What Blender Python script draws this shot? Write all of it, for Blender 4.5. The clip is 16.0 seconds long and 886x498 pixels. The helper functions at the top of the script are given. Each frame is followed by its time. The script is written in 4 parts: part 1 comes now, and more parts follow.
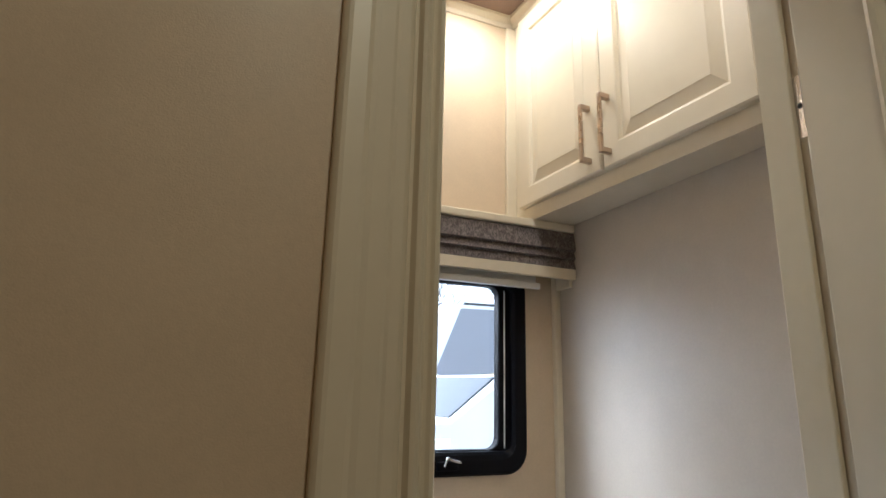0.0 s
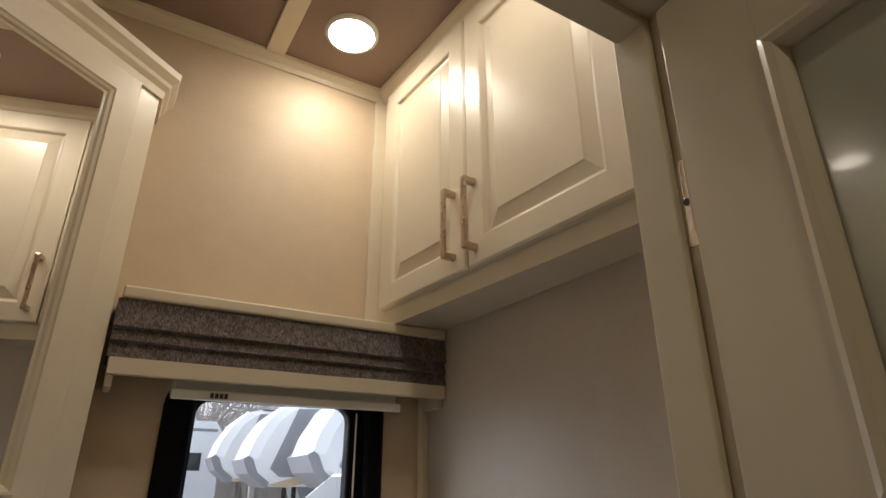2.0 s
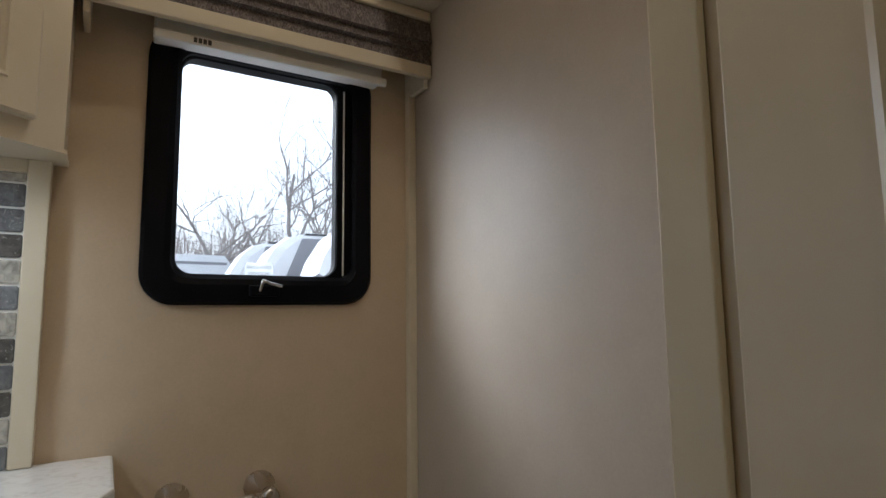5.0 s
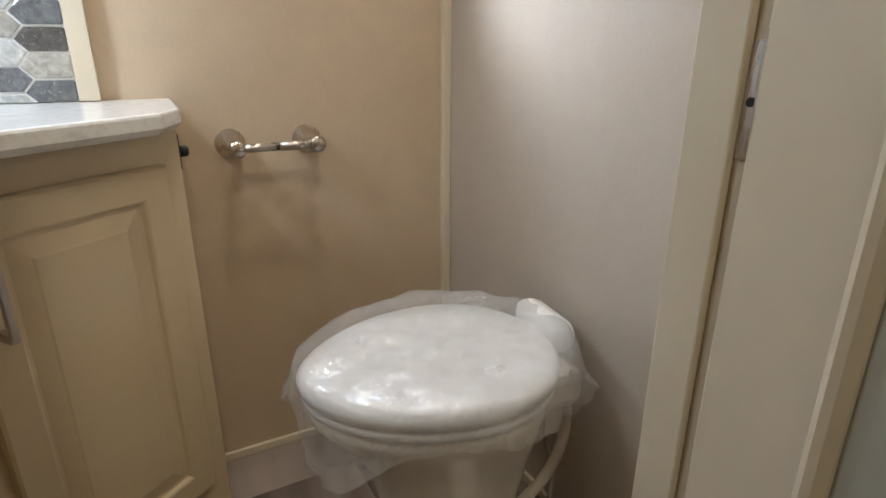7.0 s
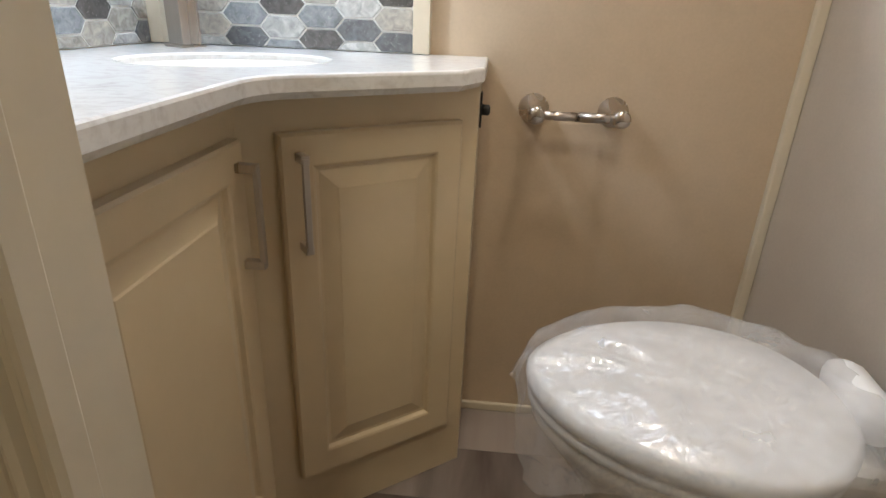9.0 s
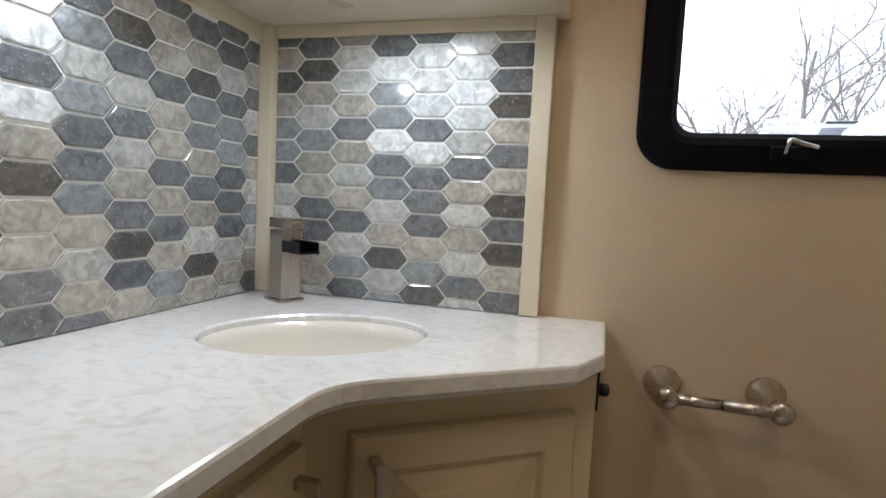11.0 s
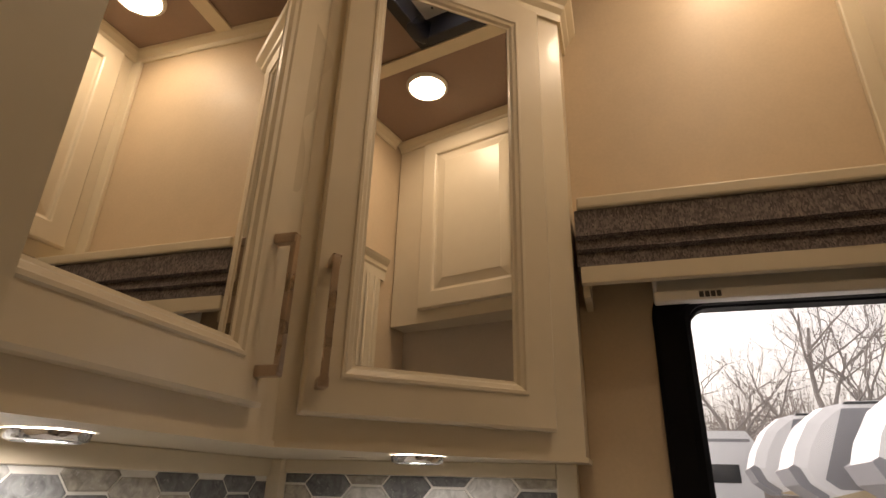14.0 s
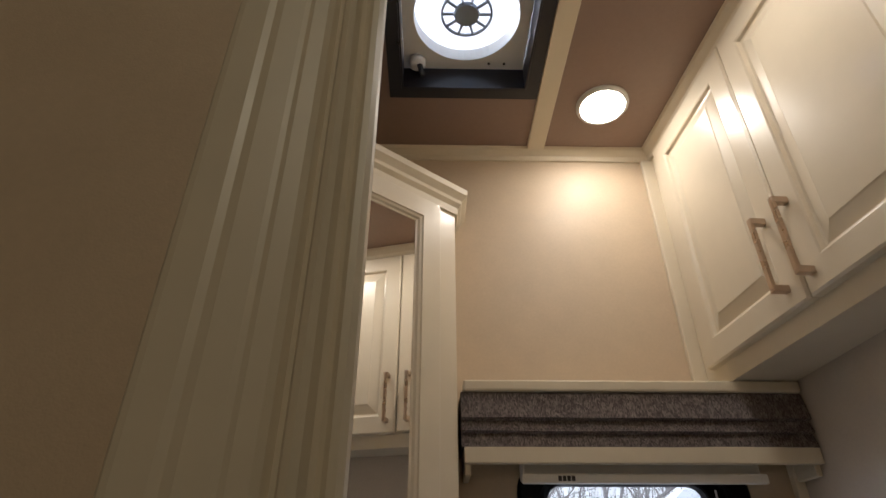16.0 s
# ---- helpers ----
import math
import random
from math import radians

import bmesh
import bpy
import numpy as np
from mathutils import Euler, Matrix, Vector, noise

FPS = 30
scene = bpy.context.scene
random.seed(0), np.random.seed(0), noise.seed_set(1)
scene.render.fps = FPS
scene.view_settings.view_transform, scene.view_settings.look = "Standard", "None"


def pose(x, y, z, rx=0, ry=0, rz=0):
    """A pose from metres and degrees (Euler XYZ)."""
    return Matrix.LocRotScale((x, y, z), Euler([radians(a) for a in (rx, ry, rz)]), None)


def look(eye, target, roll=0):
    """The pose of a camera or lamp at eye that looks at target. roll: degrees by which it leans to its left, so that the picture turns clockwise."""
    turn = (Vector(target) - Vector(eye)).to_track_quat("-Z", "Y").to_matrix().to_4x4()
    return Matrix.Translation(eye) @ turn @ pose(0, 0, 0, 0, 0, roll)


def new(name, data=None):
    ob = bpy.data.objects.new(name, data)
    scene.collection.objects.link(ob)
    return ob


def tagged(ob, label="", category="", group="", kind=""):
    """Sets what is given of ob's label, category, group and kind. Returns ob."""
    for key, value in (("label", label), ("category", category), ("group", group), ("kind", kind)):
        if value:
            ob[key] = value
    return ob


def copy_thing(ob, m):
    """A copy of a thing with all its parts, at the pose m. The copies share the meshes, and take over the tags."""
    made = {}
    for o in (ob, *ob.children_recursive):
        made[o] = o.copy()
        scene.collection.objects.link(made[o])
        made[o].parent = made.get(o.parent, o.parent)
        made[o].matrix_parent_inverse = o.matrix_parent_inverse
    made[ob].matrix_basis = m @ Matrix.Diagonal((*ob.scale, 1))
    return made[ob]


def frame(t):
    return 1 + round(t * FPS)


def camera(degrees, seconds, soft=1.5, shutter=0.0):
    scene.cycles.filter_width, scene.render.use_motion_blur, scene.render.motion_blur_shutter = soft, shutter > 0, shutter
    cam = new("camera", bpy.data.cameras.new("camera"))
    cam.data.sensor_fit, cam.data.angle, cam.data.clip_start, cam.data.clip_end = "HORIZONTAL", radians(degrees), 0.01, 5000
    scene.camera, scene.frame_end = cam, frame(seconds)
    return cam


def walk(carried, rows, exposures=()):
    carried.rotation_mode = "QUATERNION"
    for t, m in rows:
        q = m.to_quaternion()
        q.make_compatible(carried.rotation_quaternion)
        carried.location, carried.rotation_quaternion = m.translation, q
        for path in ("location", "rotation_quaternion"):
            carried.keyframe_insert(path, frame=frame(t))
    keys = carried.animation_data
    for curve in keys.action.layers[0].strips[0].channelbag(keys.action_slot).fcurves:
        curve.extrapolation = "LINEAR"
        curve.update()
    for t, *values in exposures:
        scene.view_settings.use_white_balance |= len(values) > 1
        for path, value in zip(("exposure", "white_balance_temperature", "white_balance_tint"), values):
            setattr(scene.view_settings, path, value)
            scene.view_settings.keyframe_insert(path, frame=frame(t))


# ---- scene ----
cam = camera(76.3, 16.0)
PATH = [
    (0, (0.742, 0.167, 1.331), (1.491, 1.959, 1.81), 1.4),
    (0.5, (0.749, 0.186, 1.348), (1.672, 1.893, 1.831), 1.2),
    (1, (0.867, 0.25, 1.378), (1.83, 1.932, 1.87), 0.6),
    (1.5, (0.968, 0.313, 1.438), (1.938, 1.943, 2.072), -0.2),
    (2, (0.999, 0.328, 1.468), (1.96, 1.912, 2.221), -0.1),
    (2.5, (1.002, 0.344, 1.47), (1.962, 1.899, 2.284), -0.1),
    (3, (1.011, 0.352, 1.427), (1.969, 1.892, 2.27), -0.0),
    (3.5, (1.038, 0.367, 1.347), (1.996, 1.904, 2.196), 0.1),
    (4, (1.058, 0.373, 1.271), (2.047, 1.959, 1.984), 0.3),
    (4.5, (1.041, 0.369, 1.195), (2.096, 2.013, 1.624), -0.1),
    (5, (1.06, 0.379, 1.092), (2.093, 2.077, 1.318), -0.7),
    (5.2, (1.053, 0.376, 1.075), (2.062, 2.1, 1.17), -1.8),
    (7.3, (1.028, 0.335, 0.927), (1.886, 1.986, 0.194), -0.1),
    (7.5, (1.039, 0.339, 0.925), (1.82, 2.015, 0.163), 0.3),
    (8, (1.089, 0.356, 0.921), (1.389, 2.175, 0.144), 1.1),
    (8.2, (1.107, 0.352, 0.913), (1.291, 2.18, 0.123), 1.5),
    (10.3, (1.086, 0.524, 1.016), (0.695, 2.412, 0.484), 2.8),
    (10.5, (1.081, 0.539, 1.029), (0.671, 2.449, 0.601), 2.9),
    (11, (1.076, 0.566, 1.041), (0.539, 2.485, 0.876), 2.9),
    (11.5, (1.072, 0.562, 1.117), (0.483, 2.473, 1.093), 2.9),
    (12, (1.07, 0.561, 1.143), (0.453, 2.459, 1.283), 2.7),
    (12.5, (1.052, 0.573, 1.186), (0.439, 2.461, 1.429), 2.5),
    (13, (1.051, 0.56, 1.246), (0.463, 2.417, 1.698), 2.0),
    (13.5, (1.05, 0.558, 1.279), (0.477, 2.357, 1.939), 1.8),
    (14, (1.054, 0.559, 1.32), (0.5, 2.316, 2.098), 1.7),
    (14.5, (1.093, 0.55, 1.331), (0.503, 2.221, 2.259), 1.5),
    (15, (1.053, 0.518, 1.355), (0.524, 2.146, 2.389), 1.1),
    (15.5, (1.016, 0.437, 1.366), (0.639, 2.076, 2.45), 1.3),
    (16, (0.947, 0.355, 1.425), (0.982, 2.059, 2.471), -0.1),
]
EXPOSURES = [(0.0, 0.55, 5250, 7), (1.5, -0.3, 5900, 9), (2.5, -0.35, 6000, 10), (4.0, -0.3, 5450, 10), (5.0, -0.25, 5650, 8), (7.3, 1.15, 5450, 8), (8.2, 1.2, 5450, 9),
             (10.5, 0.55, 5850, 10), (11.0, 0.25, 5850, 10), (12.5, -0.25, 6200, 11), (13.5, -0.3, 7350, 17), (14.5, -0.8, 7700, 20), (15.0, -0.75, 6800, 16), (15.5, -0.35, 6000, 14),
             (16.0, -0.4, 5650, 12)]
walk(cam, [(t, look(eye, target, roll)) for t, eye, target, roll in PATH], EXPOSURES)

SKY, SUN, LAMP, PUCK, HALL = 0.50, 0.2, 80.0, 135.0, 158.0

# ---------------------------------------------------------------- world and light
world = bpy.data.worlds.new("sky")
scene.world = world
world.use_nodes = True
wn, wl = world.node_tree.nodes, world.node_tree.links
sky = wn.new("ShaderNodeTexSky")
sky.sky_type, sky.sun_disc = "NISHITA", False
sky.sun_elevation, sky.sun_rotation = radians(36), radians(-46)
sky.air_density, sky.dust_density, sky.ozone_density = 1.0, 3.5, 1.0
wn["Background"].inputs["Strength"].default_value = SKY
desat = wn.new("ShaderNodeHueSaturation")
desat.inputs["Saturation"].default_value = 0.2
wl.new(sky.outputs[0], desat.inputs["Color"])
wl.new(desat.outputs[0], wn["Background"].inputs["Color"])

sun_data = bpy.data.lights.new("sun", "SUN")
sun_data.energy, sun_data.angle, sun_data.color = SUN, radians(55), (1.0, 0.98, 0.95)
sun = new("sun", sun_data)
sun.matrix_world = look((-16.5, 16.0, 16.7), (0, 0, 0))


# ---------------------------------------------------------------- materials
def mat(name, base=(0.8, 0.8, 0.8), rough=0.5, metal=0.0, vary=0.0, scale=30.0, bump=0.0, bump_scale=200.0, stretch=(1, 1, 1), spec=0.5, coat=0.0):
    m = bpy.data.materials.new(name)
    m.use_nodes = True
    n, l = m.node_tree.nodes, m.node_tree.links
    b = n["Principled BSDF"]
    b.inputs["Base Color"].default_value = (*base, 1)
    b.inputs["Roughness"].default_value = rough
    b.inputs["Metallic"].default_value = metal
    b.inputs["Specular IOR Level"].default_value = spec
    b.inputs["Coat Weight"].default_value = coat
    co = n.new("ShaderNodeTexCoord")
    mp = n.new("ShaderNodeMapping")
    mp.inputs["Scale"].default_value = stretch
    l.new(co.outputs["Object"], mp.inputs["Vector"])
    if vary:
        big, small = n.new("ShaderNodeTexNoise"), n.new("ShaderNodeTexNoise")
        big.inputs["Scale"].default_value, small.inputs["Scale"].default_value = scale * 0.12, scale
        small.inputs["Detail"].default_value = 5
        mix = n.new("ShaderNodeMath")
        mix.operation = "ADD"
        l.new(mp.outputs[0], big.inputs["Vector"])
        l.new(mp.outputs[0], small.inputs["Vector"])
        l.new(big.outputs[0], mix.inputs[0])
        l.new(small.outputs[0], mix.inputs[1])
        ramp = n.new("ShaderNodeMapRange")
        ramp.inputs["From Min"].default_value, ramp.inputs["From Max"].default_value = 0.6, 1.4
        ramp.inputs["To Min"].default_value, ramp.inputs["To Max"].default_value = 1 - vary, 1 + vary
        l.new(mix.outputs[0], ramp.inputs["Value"])
        mul = n.new("ShaderNodeVectorMath")
        mul.operation = "SCALE"
        mul.inputs[0].default_value = base
        l.new(ramp.outputs[0], mul.inputs["Scale"])
        l.new(mul.outputs[0], b.inputs["Base Color"])
        rr = n.new("ShaderNodeMapRange")
        rr.inputs["From Min"].default_value, rr.inputs["From Max"].default_value = 0.3, 0.7
        rr.inputs["To Min"].default_value, rr.inputs["To Max"].default_value = max(rough - 0.06, 0.02), rough + 0.06
        l.new(big.outputs[0], rr.inputs["Value"])
        l.new(rr.outputs[0], b.inputs["Roughness"])
    if bump:
        t = n.new("ShaderNodeTexNoise")
        t.inputs["Scale"].default_value, t.inputs["Detail"].default_value = bump_scale, 3
        bp = n.new("ShaderNodeBump")
        bp.inputs["Strength"].default_value, bp.inputs["Distance"].default_value = bump, 0.002
        l.new(mp.outputs[0], t.inputs["Vector"])
        l.new(t.outputs[0], bp.inputs["Height"])
        l.new(bp.outputs[0], b.inputs["Normal"])
    return m


def glow(name, color, strength):
    m = bpy.data.materials.new(name)
    m.use_nodes = True
    b = m.node_tree.nodes["Principled BSDF"]
    b.inputs["Base Color"].default_value = (0.8, 0.8, 0.8, 1)
    b.inputs["Emission Color"].default_value = (*color, 1)
    b.inputs["Emission Strength"].default_value = strength
    return m


WALL = mat("vinyl_wallpaper", (0.59, 0.47, 0.33), 0.5, vary=0.05, scale=160, bump=0.12, bump_scale=700)
WALL_GREY = mat("vinyl_wallpaper_pale", (0.51, 0.445, 0.37), 0.42, vary=0.05, scale=160, bump=0.12, bump_scale=700)
CREAM = mat("cream_lacquer", (0.68, 0.60, 0.465), 0.33, vary=0.03, scale=25, bump=0.03, bump_scale=120, coat=0.15)
CREAM_LOW = mat("cream_lacquer_vanity", (0.68, 0.555, 0.36), 0.35, vary=0.03, scale=25, bump=0.03, bump_scale=120, coat=0.15)
TRIM = mat("cream_trim", (0.69, 0.61, 0.465), 0.42, vary=0.03, scale=40)
CEILING = mat("mocha_ceiling_panel", (0.27, 0.185, 0.145), 0.5, vary=0.05, scale=90, bump=0.1, bump_scale=500)
DARK = mat("black_window_plastic", (0.005, 0.005, 0.007), 0.45, spec=0.1, vary=0.1, scale=60, bump=0.06, bump_scale=500)
FANDARK = mat("dark_bronze_plastic", (0.012, 0.013, 0.02), 0.3, vary=0.1, scale=60)
NICKEL = mat("brushed_nickel", (0.55, 0.50, 0.45), 0.28, 1.0, vary=0.06, scale=200, stretch=(1, 1, 0.05))
PULL = mat("satin_champagne_pull", (0.50, 0.40, 0.32), 0.3, 1.0, vary=0.06, scale=200)
CHROME = mat("chrome", (0.7, 0.7, 0.7), 0.1, 1.0)
PORCELAIN = mat("white_porcelain", (0.80, 0.765, 0.69), 0.12, vary=0.015, scale=8, coat=0.3)
SEAT = mat("white_padded_seat", (0.92, 0.915, 0.915), 0.3, vary=0.02, scale=12)
WHITEPLASTIC = mat("white_plastic", (0.78, 0.77, 0.74), 0.35, vary=0.02, scale=20)
GROUT = mat("pale_grout", (0.82, 0.81, 0.77), 0.75, vary=0.05, scale=120, bump=0.2, bump_scale=300)
HOSE = mat("pale_hose", (0.55, 0.50, 0.42), 0.4, vary=0.04)
BLACK = mat("black_rubber", (0.012, 0.012, 0.012), 0.5)
MIRROR = mat("mirror_glass", (0.93, 0.93, 0.92), 0.005, 1.0)
SUBFLOOR = mat("dark_gap", (0.05, 0.04, 0.035), 0.8)
LAMP_WARM = glow("warm_led_lens", (1.0, 0.86, 0.66), LAMP)
# lens of the unseen lamp added to light the hall
LAMP_HALL_FILL = glow("added_hall_fill_lens", (1.0, 0.84, 0.55), HALL)
LAMP_COOL = glow("cool_led_lens", (0.95, 0.985, 1.0), PUCK)


def nodes_of(m):
    return m.node_tree.nodes, m.node_tree.links, m.node_tree.nodes["Principled BSDF"]


def glass(name, rough, tint=(0.97, 0.98, 0.98)):
    m = bpy.data.materials.new(name)
    m.use_nodes = True
    n, l, b = nodes_of(m)
    b.inputs["Base Color"].default_value = (*tint, 1)
    b.inputs["Transmission Weight"].default_value = 1.0
    b.inputs["Roughness"].default_value = rough
    b.inputs["IOR"].default_value = 1.45
    return m


PANE = glass("window_glass", 0.0)
FROST = mat("frosted_glass", (0.47, 0.47, 0.41), 0.16, vary=0.05, scale=15, spec=0.6, coat=0.4)


def film():
    """Thin clear film: mostly see-through, a little milky, with crinkled gloss."""
    m = bpy.data.materials.new("clear_plastic_film")
    m.use_nodes = True
    n, l, b = nodes_of(m)
    out = n["Material Output"]
    n.remove(b)
    clear, white, gloss = n.new("ShaderNodeBsdfTransparent"), n.new("ShaderNodeBsdfDiffuse"), n.new("ShaderNodeBsdfGlossy")
    clear.inputs["Color"].default_value, white.inputs["Color"].default_value = (0.98, 0.98, 0.98, 1), (0.92, 0.92, 0.93, 1)
    gloss.inputs["Roughness"].default_value = 0.07
    c = n.new("ShaderNodeTexCoord")
    t, u = n.new("ShaderNodeTexNoise"), n.new("ShaderNodeTexNoise")
    t.inputs["Scale"].default_value, t.inputs["Detail"].default_value, t.inputs["Distortion"].default_value = 26, 2, 1.4
    u.inputs["Scale"].default_value, u.inputs["Detail"].default_value = 14, 3
    bp = n.new("ShaderNodeBump")
    bp.inputs["Strength"].default_value, bp.inputs["Distance"].default_value = 1.0, 0.008
    for x in (t, u):
        l.new(c.outputs["Object"], x.inputs["Vector"])
    l.new(t.outputs[0], bp.inputs["Height"])
    l.new(bp.outputs[0], gloss.inputs["Normal"])
    milk = n.new("ShaderNodeMapRange")
    milk.inputs["From Min"].default_value, milk.inputs["From Max"].default_value = 0.3, 0.7
    milk.inputs["To Min"].default_value, milk.inputs["To Max"].default_value = 0.10, 0.32
    l.new(u.outputs[0], milk.inputs["Value"])
    m1, m2 = n.new("ShaderNodeMixShader"), n.new("ShaderNodeMixShader")
    l.new(milk.outputs[0], m1.inputs[0])
    l.new(clear.outputs[0], m1.inputs[1])
    l.new(white.outputs[0], m1.inputs[2])
    m2.inputs[0].default_value = 0.20
    l.new(m1.outputs[0], m2.inputs[1])
    l.new(gloss.outputs[0], m2.inputs[2])
    l.new(m2.outputs[0], out.inputs["Surface"])
    return m


FILM = film()


def tile_mat(name, shade):
    """Marbled glass tile of one shade; each tile differs a little in tone and in its veins."""
    m = bpy.data.materials.new(name)
    m.use_nodes = True
    n, l, b = nodes_of(m)
    info = n.new("ShaderNodeObjectInfo")
    tone = n.new("ShaderNodeMapRange")
    tone.inputs["To Min"].default_value, tone.inputs["To Max"].default_value = 0.86, 1.14
    l.new(info.outputs["Random"], tone.inputs["Value"])
    ramp = n.new("ShaderNodeVectorMath")
    ramp.operation = "SCALE"
    ramp.inputs[0].default_value = shade
    l.new(tone.outputs[0], ramp.inputs["Scale"])
    co = n.new("ShaderNodeTexCoord")
    off = n.new("ShaderNodeVectorMath")
    off.operation = "MULTIPLY_ADD"
    l.new(co.outputs["Object"], off.inputs[0])
    off.inputs[1].default_value = (1, 1, 1)
    l.new(info.outputs["Location"], off.inputs[2])
    a, v = n.new("ShaderNodeTexNoise"), n.new("ShaderNodeTexNoise")
    a.inputs["Scale"].default_value, a.inputs["Detail"].default_value, a.inputs["Distortion"].default_value = 62, 9, 0.9
    v.inputs["Scale"].default_value, v.inputs["Detail"].default_value, v.inputs["Distortion"].default_value = 90, 6, 2.5
    l.new(off.outputs[0], a.inputs["Vector"])
    l.new(off.outputs[0], v.inputs["Vector"])
    mr = n.new("ShaderNodeMapRange")
    mr.inputs["From Min"].default_value, mr.inputs["From Max"].default_value = 0.3, 0.7
    mr.inputs["To Min"].default_value, mr.inputs["To Max"].default_value = 0.60, 1.30
    l.new(a.outputs[0], mr.inputs["Value"])
    sc = n.new("ShaderNodeVectorMath")
    sc.operation = "SCALE"
    l.new(ramp.outputs[0], sc.inputs[0])
    l.new(mr.outputs[0], sc.inputs["Scale"])
    vein = n.new("ShaderNodeMapRange")
    vein.inputs["From Min"].default_value, vein.inputs["From Max"].default_value = 0.60, 0.72
    l.new(v.outputs[0], vein.inputs["Value"])
    mix = n.new("ShaderNodeMix")
    mix.data_type = "RGBA"
    mix.inputs["B"].default_value = (0.62, 0.62, 0.60, 1)
    damp = n.new("ShaderNodeMath")
    damp.operation = "MULTIPLY"
    damp.inputs[1].default_value = 0.45
    l.new(vein.outputs[0], damp.inputs[0])
    l.new(damp.outputs[0], mix.inputs["Factor"])
    l.new(sc.outputs[0], mix.inputs["A"])
    l.new(mix.outputs["Result"], b.inputs["Base Color"])
    b.inputs["Roughness"].default_value = 0.12
    b.inputs["Coat Weight"].default_value = 0.5
    b.inputs["Coat Roughness"].default_value = 0.05
    bp = n.new("ShaderNodeBump")
    bp.inputs["Strength"].default_value, bp.inputs["Distance"].default_value = 0.08, 0.0015
    l.new(a.outputs[0], bp.inputs["Height"])
    l.new(bp.outputs[0], b.inputs["Normal"])
    return m


TILES = {k: tile_mat(name, c) for k, name, c in (
    ("L", "tile_white", (0.66, 0.67, 0.66)), ("l", "tile_pale_grey", (0.52, 0.52, 0.495)), ("b", "tile_beige", (0.42, 0.395, 0.345)),
    ("g", "tile_blue_grey", (0.28, 0.295, 0.305)), ("d", "tile_slate", (0.165, 0.172, 0.182)), ("k", "tile_dark_brown", (0.115, 0.108, 0.102)))}


def marble_mat():
    m = bpy.data.materials.new("white_marbled_solid_surface")
    m.use_nodes = True
    n, l, b = nodes_of(m)
    co = n.new("ShaderNodeTexCoord")
    a, v = n.new("ShaderNodeTexNoise"), n.new("ShaderNodeTexNoise")
    a.inputs["Scale"].default_value, a.inputs["Detail"].default_value, a.inputs["Distortion"].default_value = 34, 8, 1.6
    mp = n.new("ShaderNodeMapping")
    mp.inputs["Scale"].default_value, mp.inputs["Rotation"].default_value = (34, 90, 150), (0, 0, 0.65)
    v.inputs["Scale"].default_value, v.inputs["Detail"].default_value, v.inputs["Distortion"].default_value = 1.0, 7, 0.6
    l.new(co.outputs["Object"], a.inputs["Vector"])
    l.new(co.outputs["Object"], mp.inputs["Vector"])
    l.new(mp.outputs[0], v.inputs["Vector"])
    add = n.new("ShaderNodeMath")
    add.operation = "MULTIPLY_ADD"
    add.inputs[1].default_value = 0.6
    l.new(v.outputs[0], add.inputs[0])
    l.new(a.outputs[0], add.inputs[2])
    ramp = n.new("ShaderNodeValToRGB")
    e = ramp.color_ramp.elements
    e[0].position, e[0].color = 0.52, (0.69, 0.67, 0.65, 1)
    e[1].position, e[1].color = 0.84, (0.83, 0.825, 0.815, 1)
    l.new(add.outputs[0], ramp.inputs["Fac"])
    l.new(ramp.outputs[0], b.inputs["Base Color"])
    b.inputs["Roughness"].default_value = 0.16
    b.inputs["Coat Weight"].default_value = 0.2
    return m


MARBLE = marble_mat()


def plank_mat():
    m = bpy.data.materials.new("grey_oak_vinyl_plank")
    m.use_nodes = True
    n, l, b = nodes_of(m)
    co, info = n.new("ShaderNodeTexCoord"), n.new("ShaderNodeObjectInfo")
    mp = n.new("ShaderNodeMapping")
    mp.inputs["Scale"].default_value = (6, 70, 1)
    mv = n.new("ShaderNodeVectorMath")
    mv.operation = "ADD"
    l.new(co.outputs["Object"], mp.inputs["Vector"])
    l.new(mp.outputs[0], mv.inputs[0])
    l.new(info.outputs["Location"], mv.inputs[1])
    a = n.new("ShaderNodeTexNoise")
    a.inputs["Scale"].default_value, a.inputs["Detail"].default_value, a.inputs["Distortion"].default_value = 1.0, 8, 0.8
    l.new(mv.outputs[0], a.inputs["Vector"])
    add = n.new("ShaderNodeMath")
    add.operation = "MULTIPLY_ADD"
    add.inputs[1].default_value = 0.25
    l.new(info.outputs["Random"], add.inputs[0])
    l.new(a.outputs[0], add.inputs[2])
    ramp = n.new("ShaderNodeValToRGB")
    e = ramp.color_ramp.elements
    e[0].position, e[0].color = 0.42, (0.082, 0.058, 0.048, 1)
    e[1].position, e[1].color = 0.80, (0.354, 0.299, 0.265, 1)
    l.new(add.outputs[0], ramp.inputs["Fac"])
    l.new(ramp.outputs[0], b.inputs["Base Color"])
    b.inputs["Roughness"].default_value = 0.42
    bp = n.new("ShaderNodeBump")
    bp.inputs["Strength"].default_value, bp.inputs["Distance"].default_value = 0.2, 0.001
    l.new(a.outputs[0], bp.inputs["Height"])
    l.new(bp.outputs[0], b.inputs["Normal"])
    return m


PLANK = plank_mat()


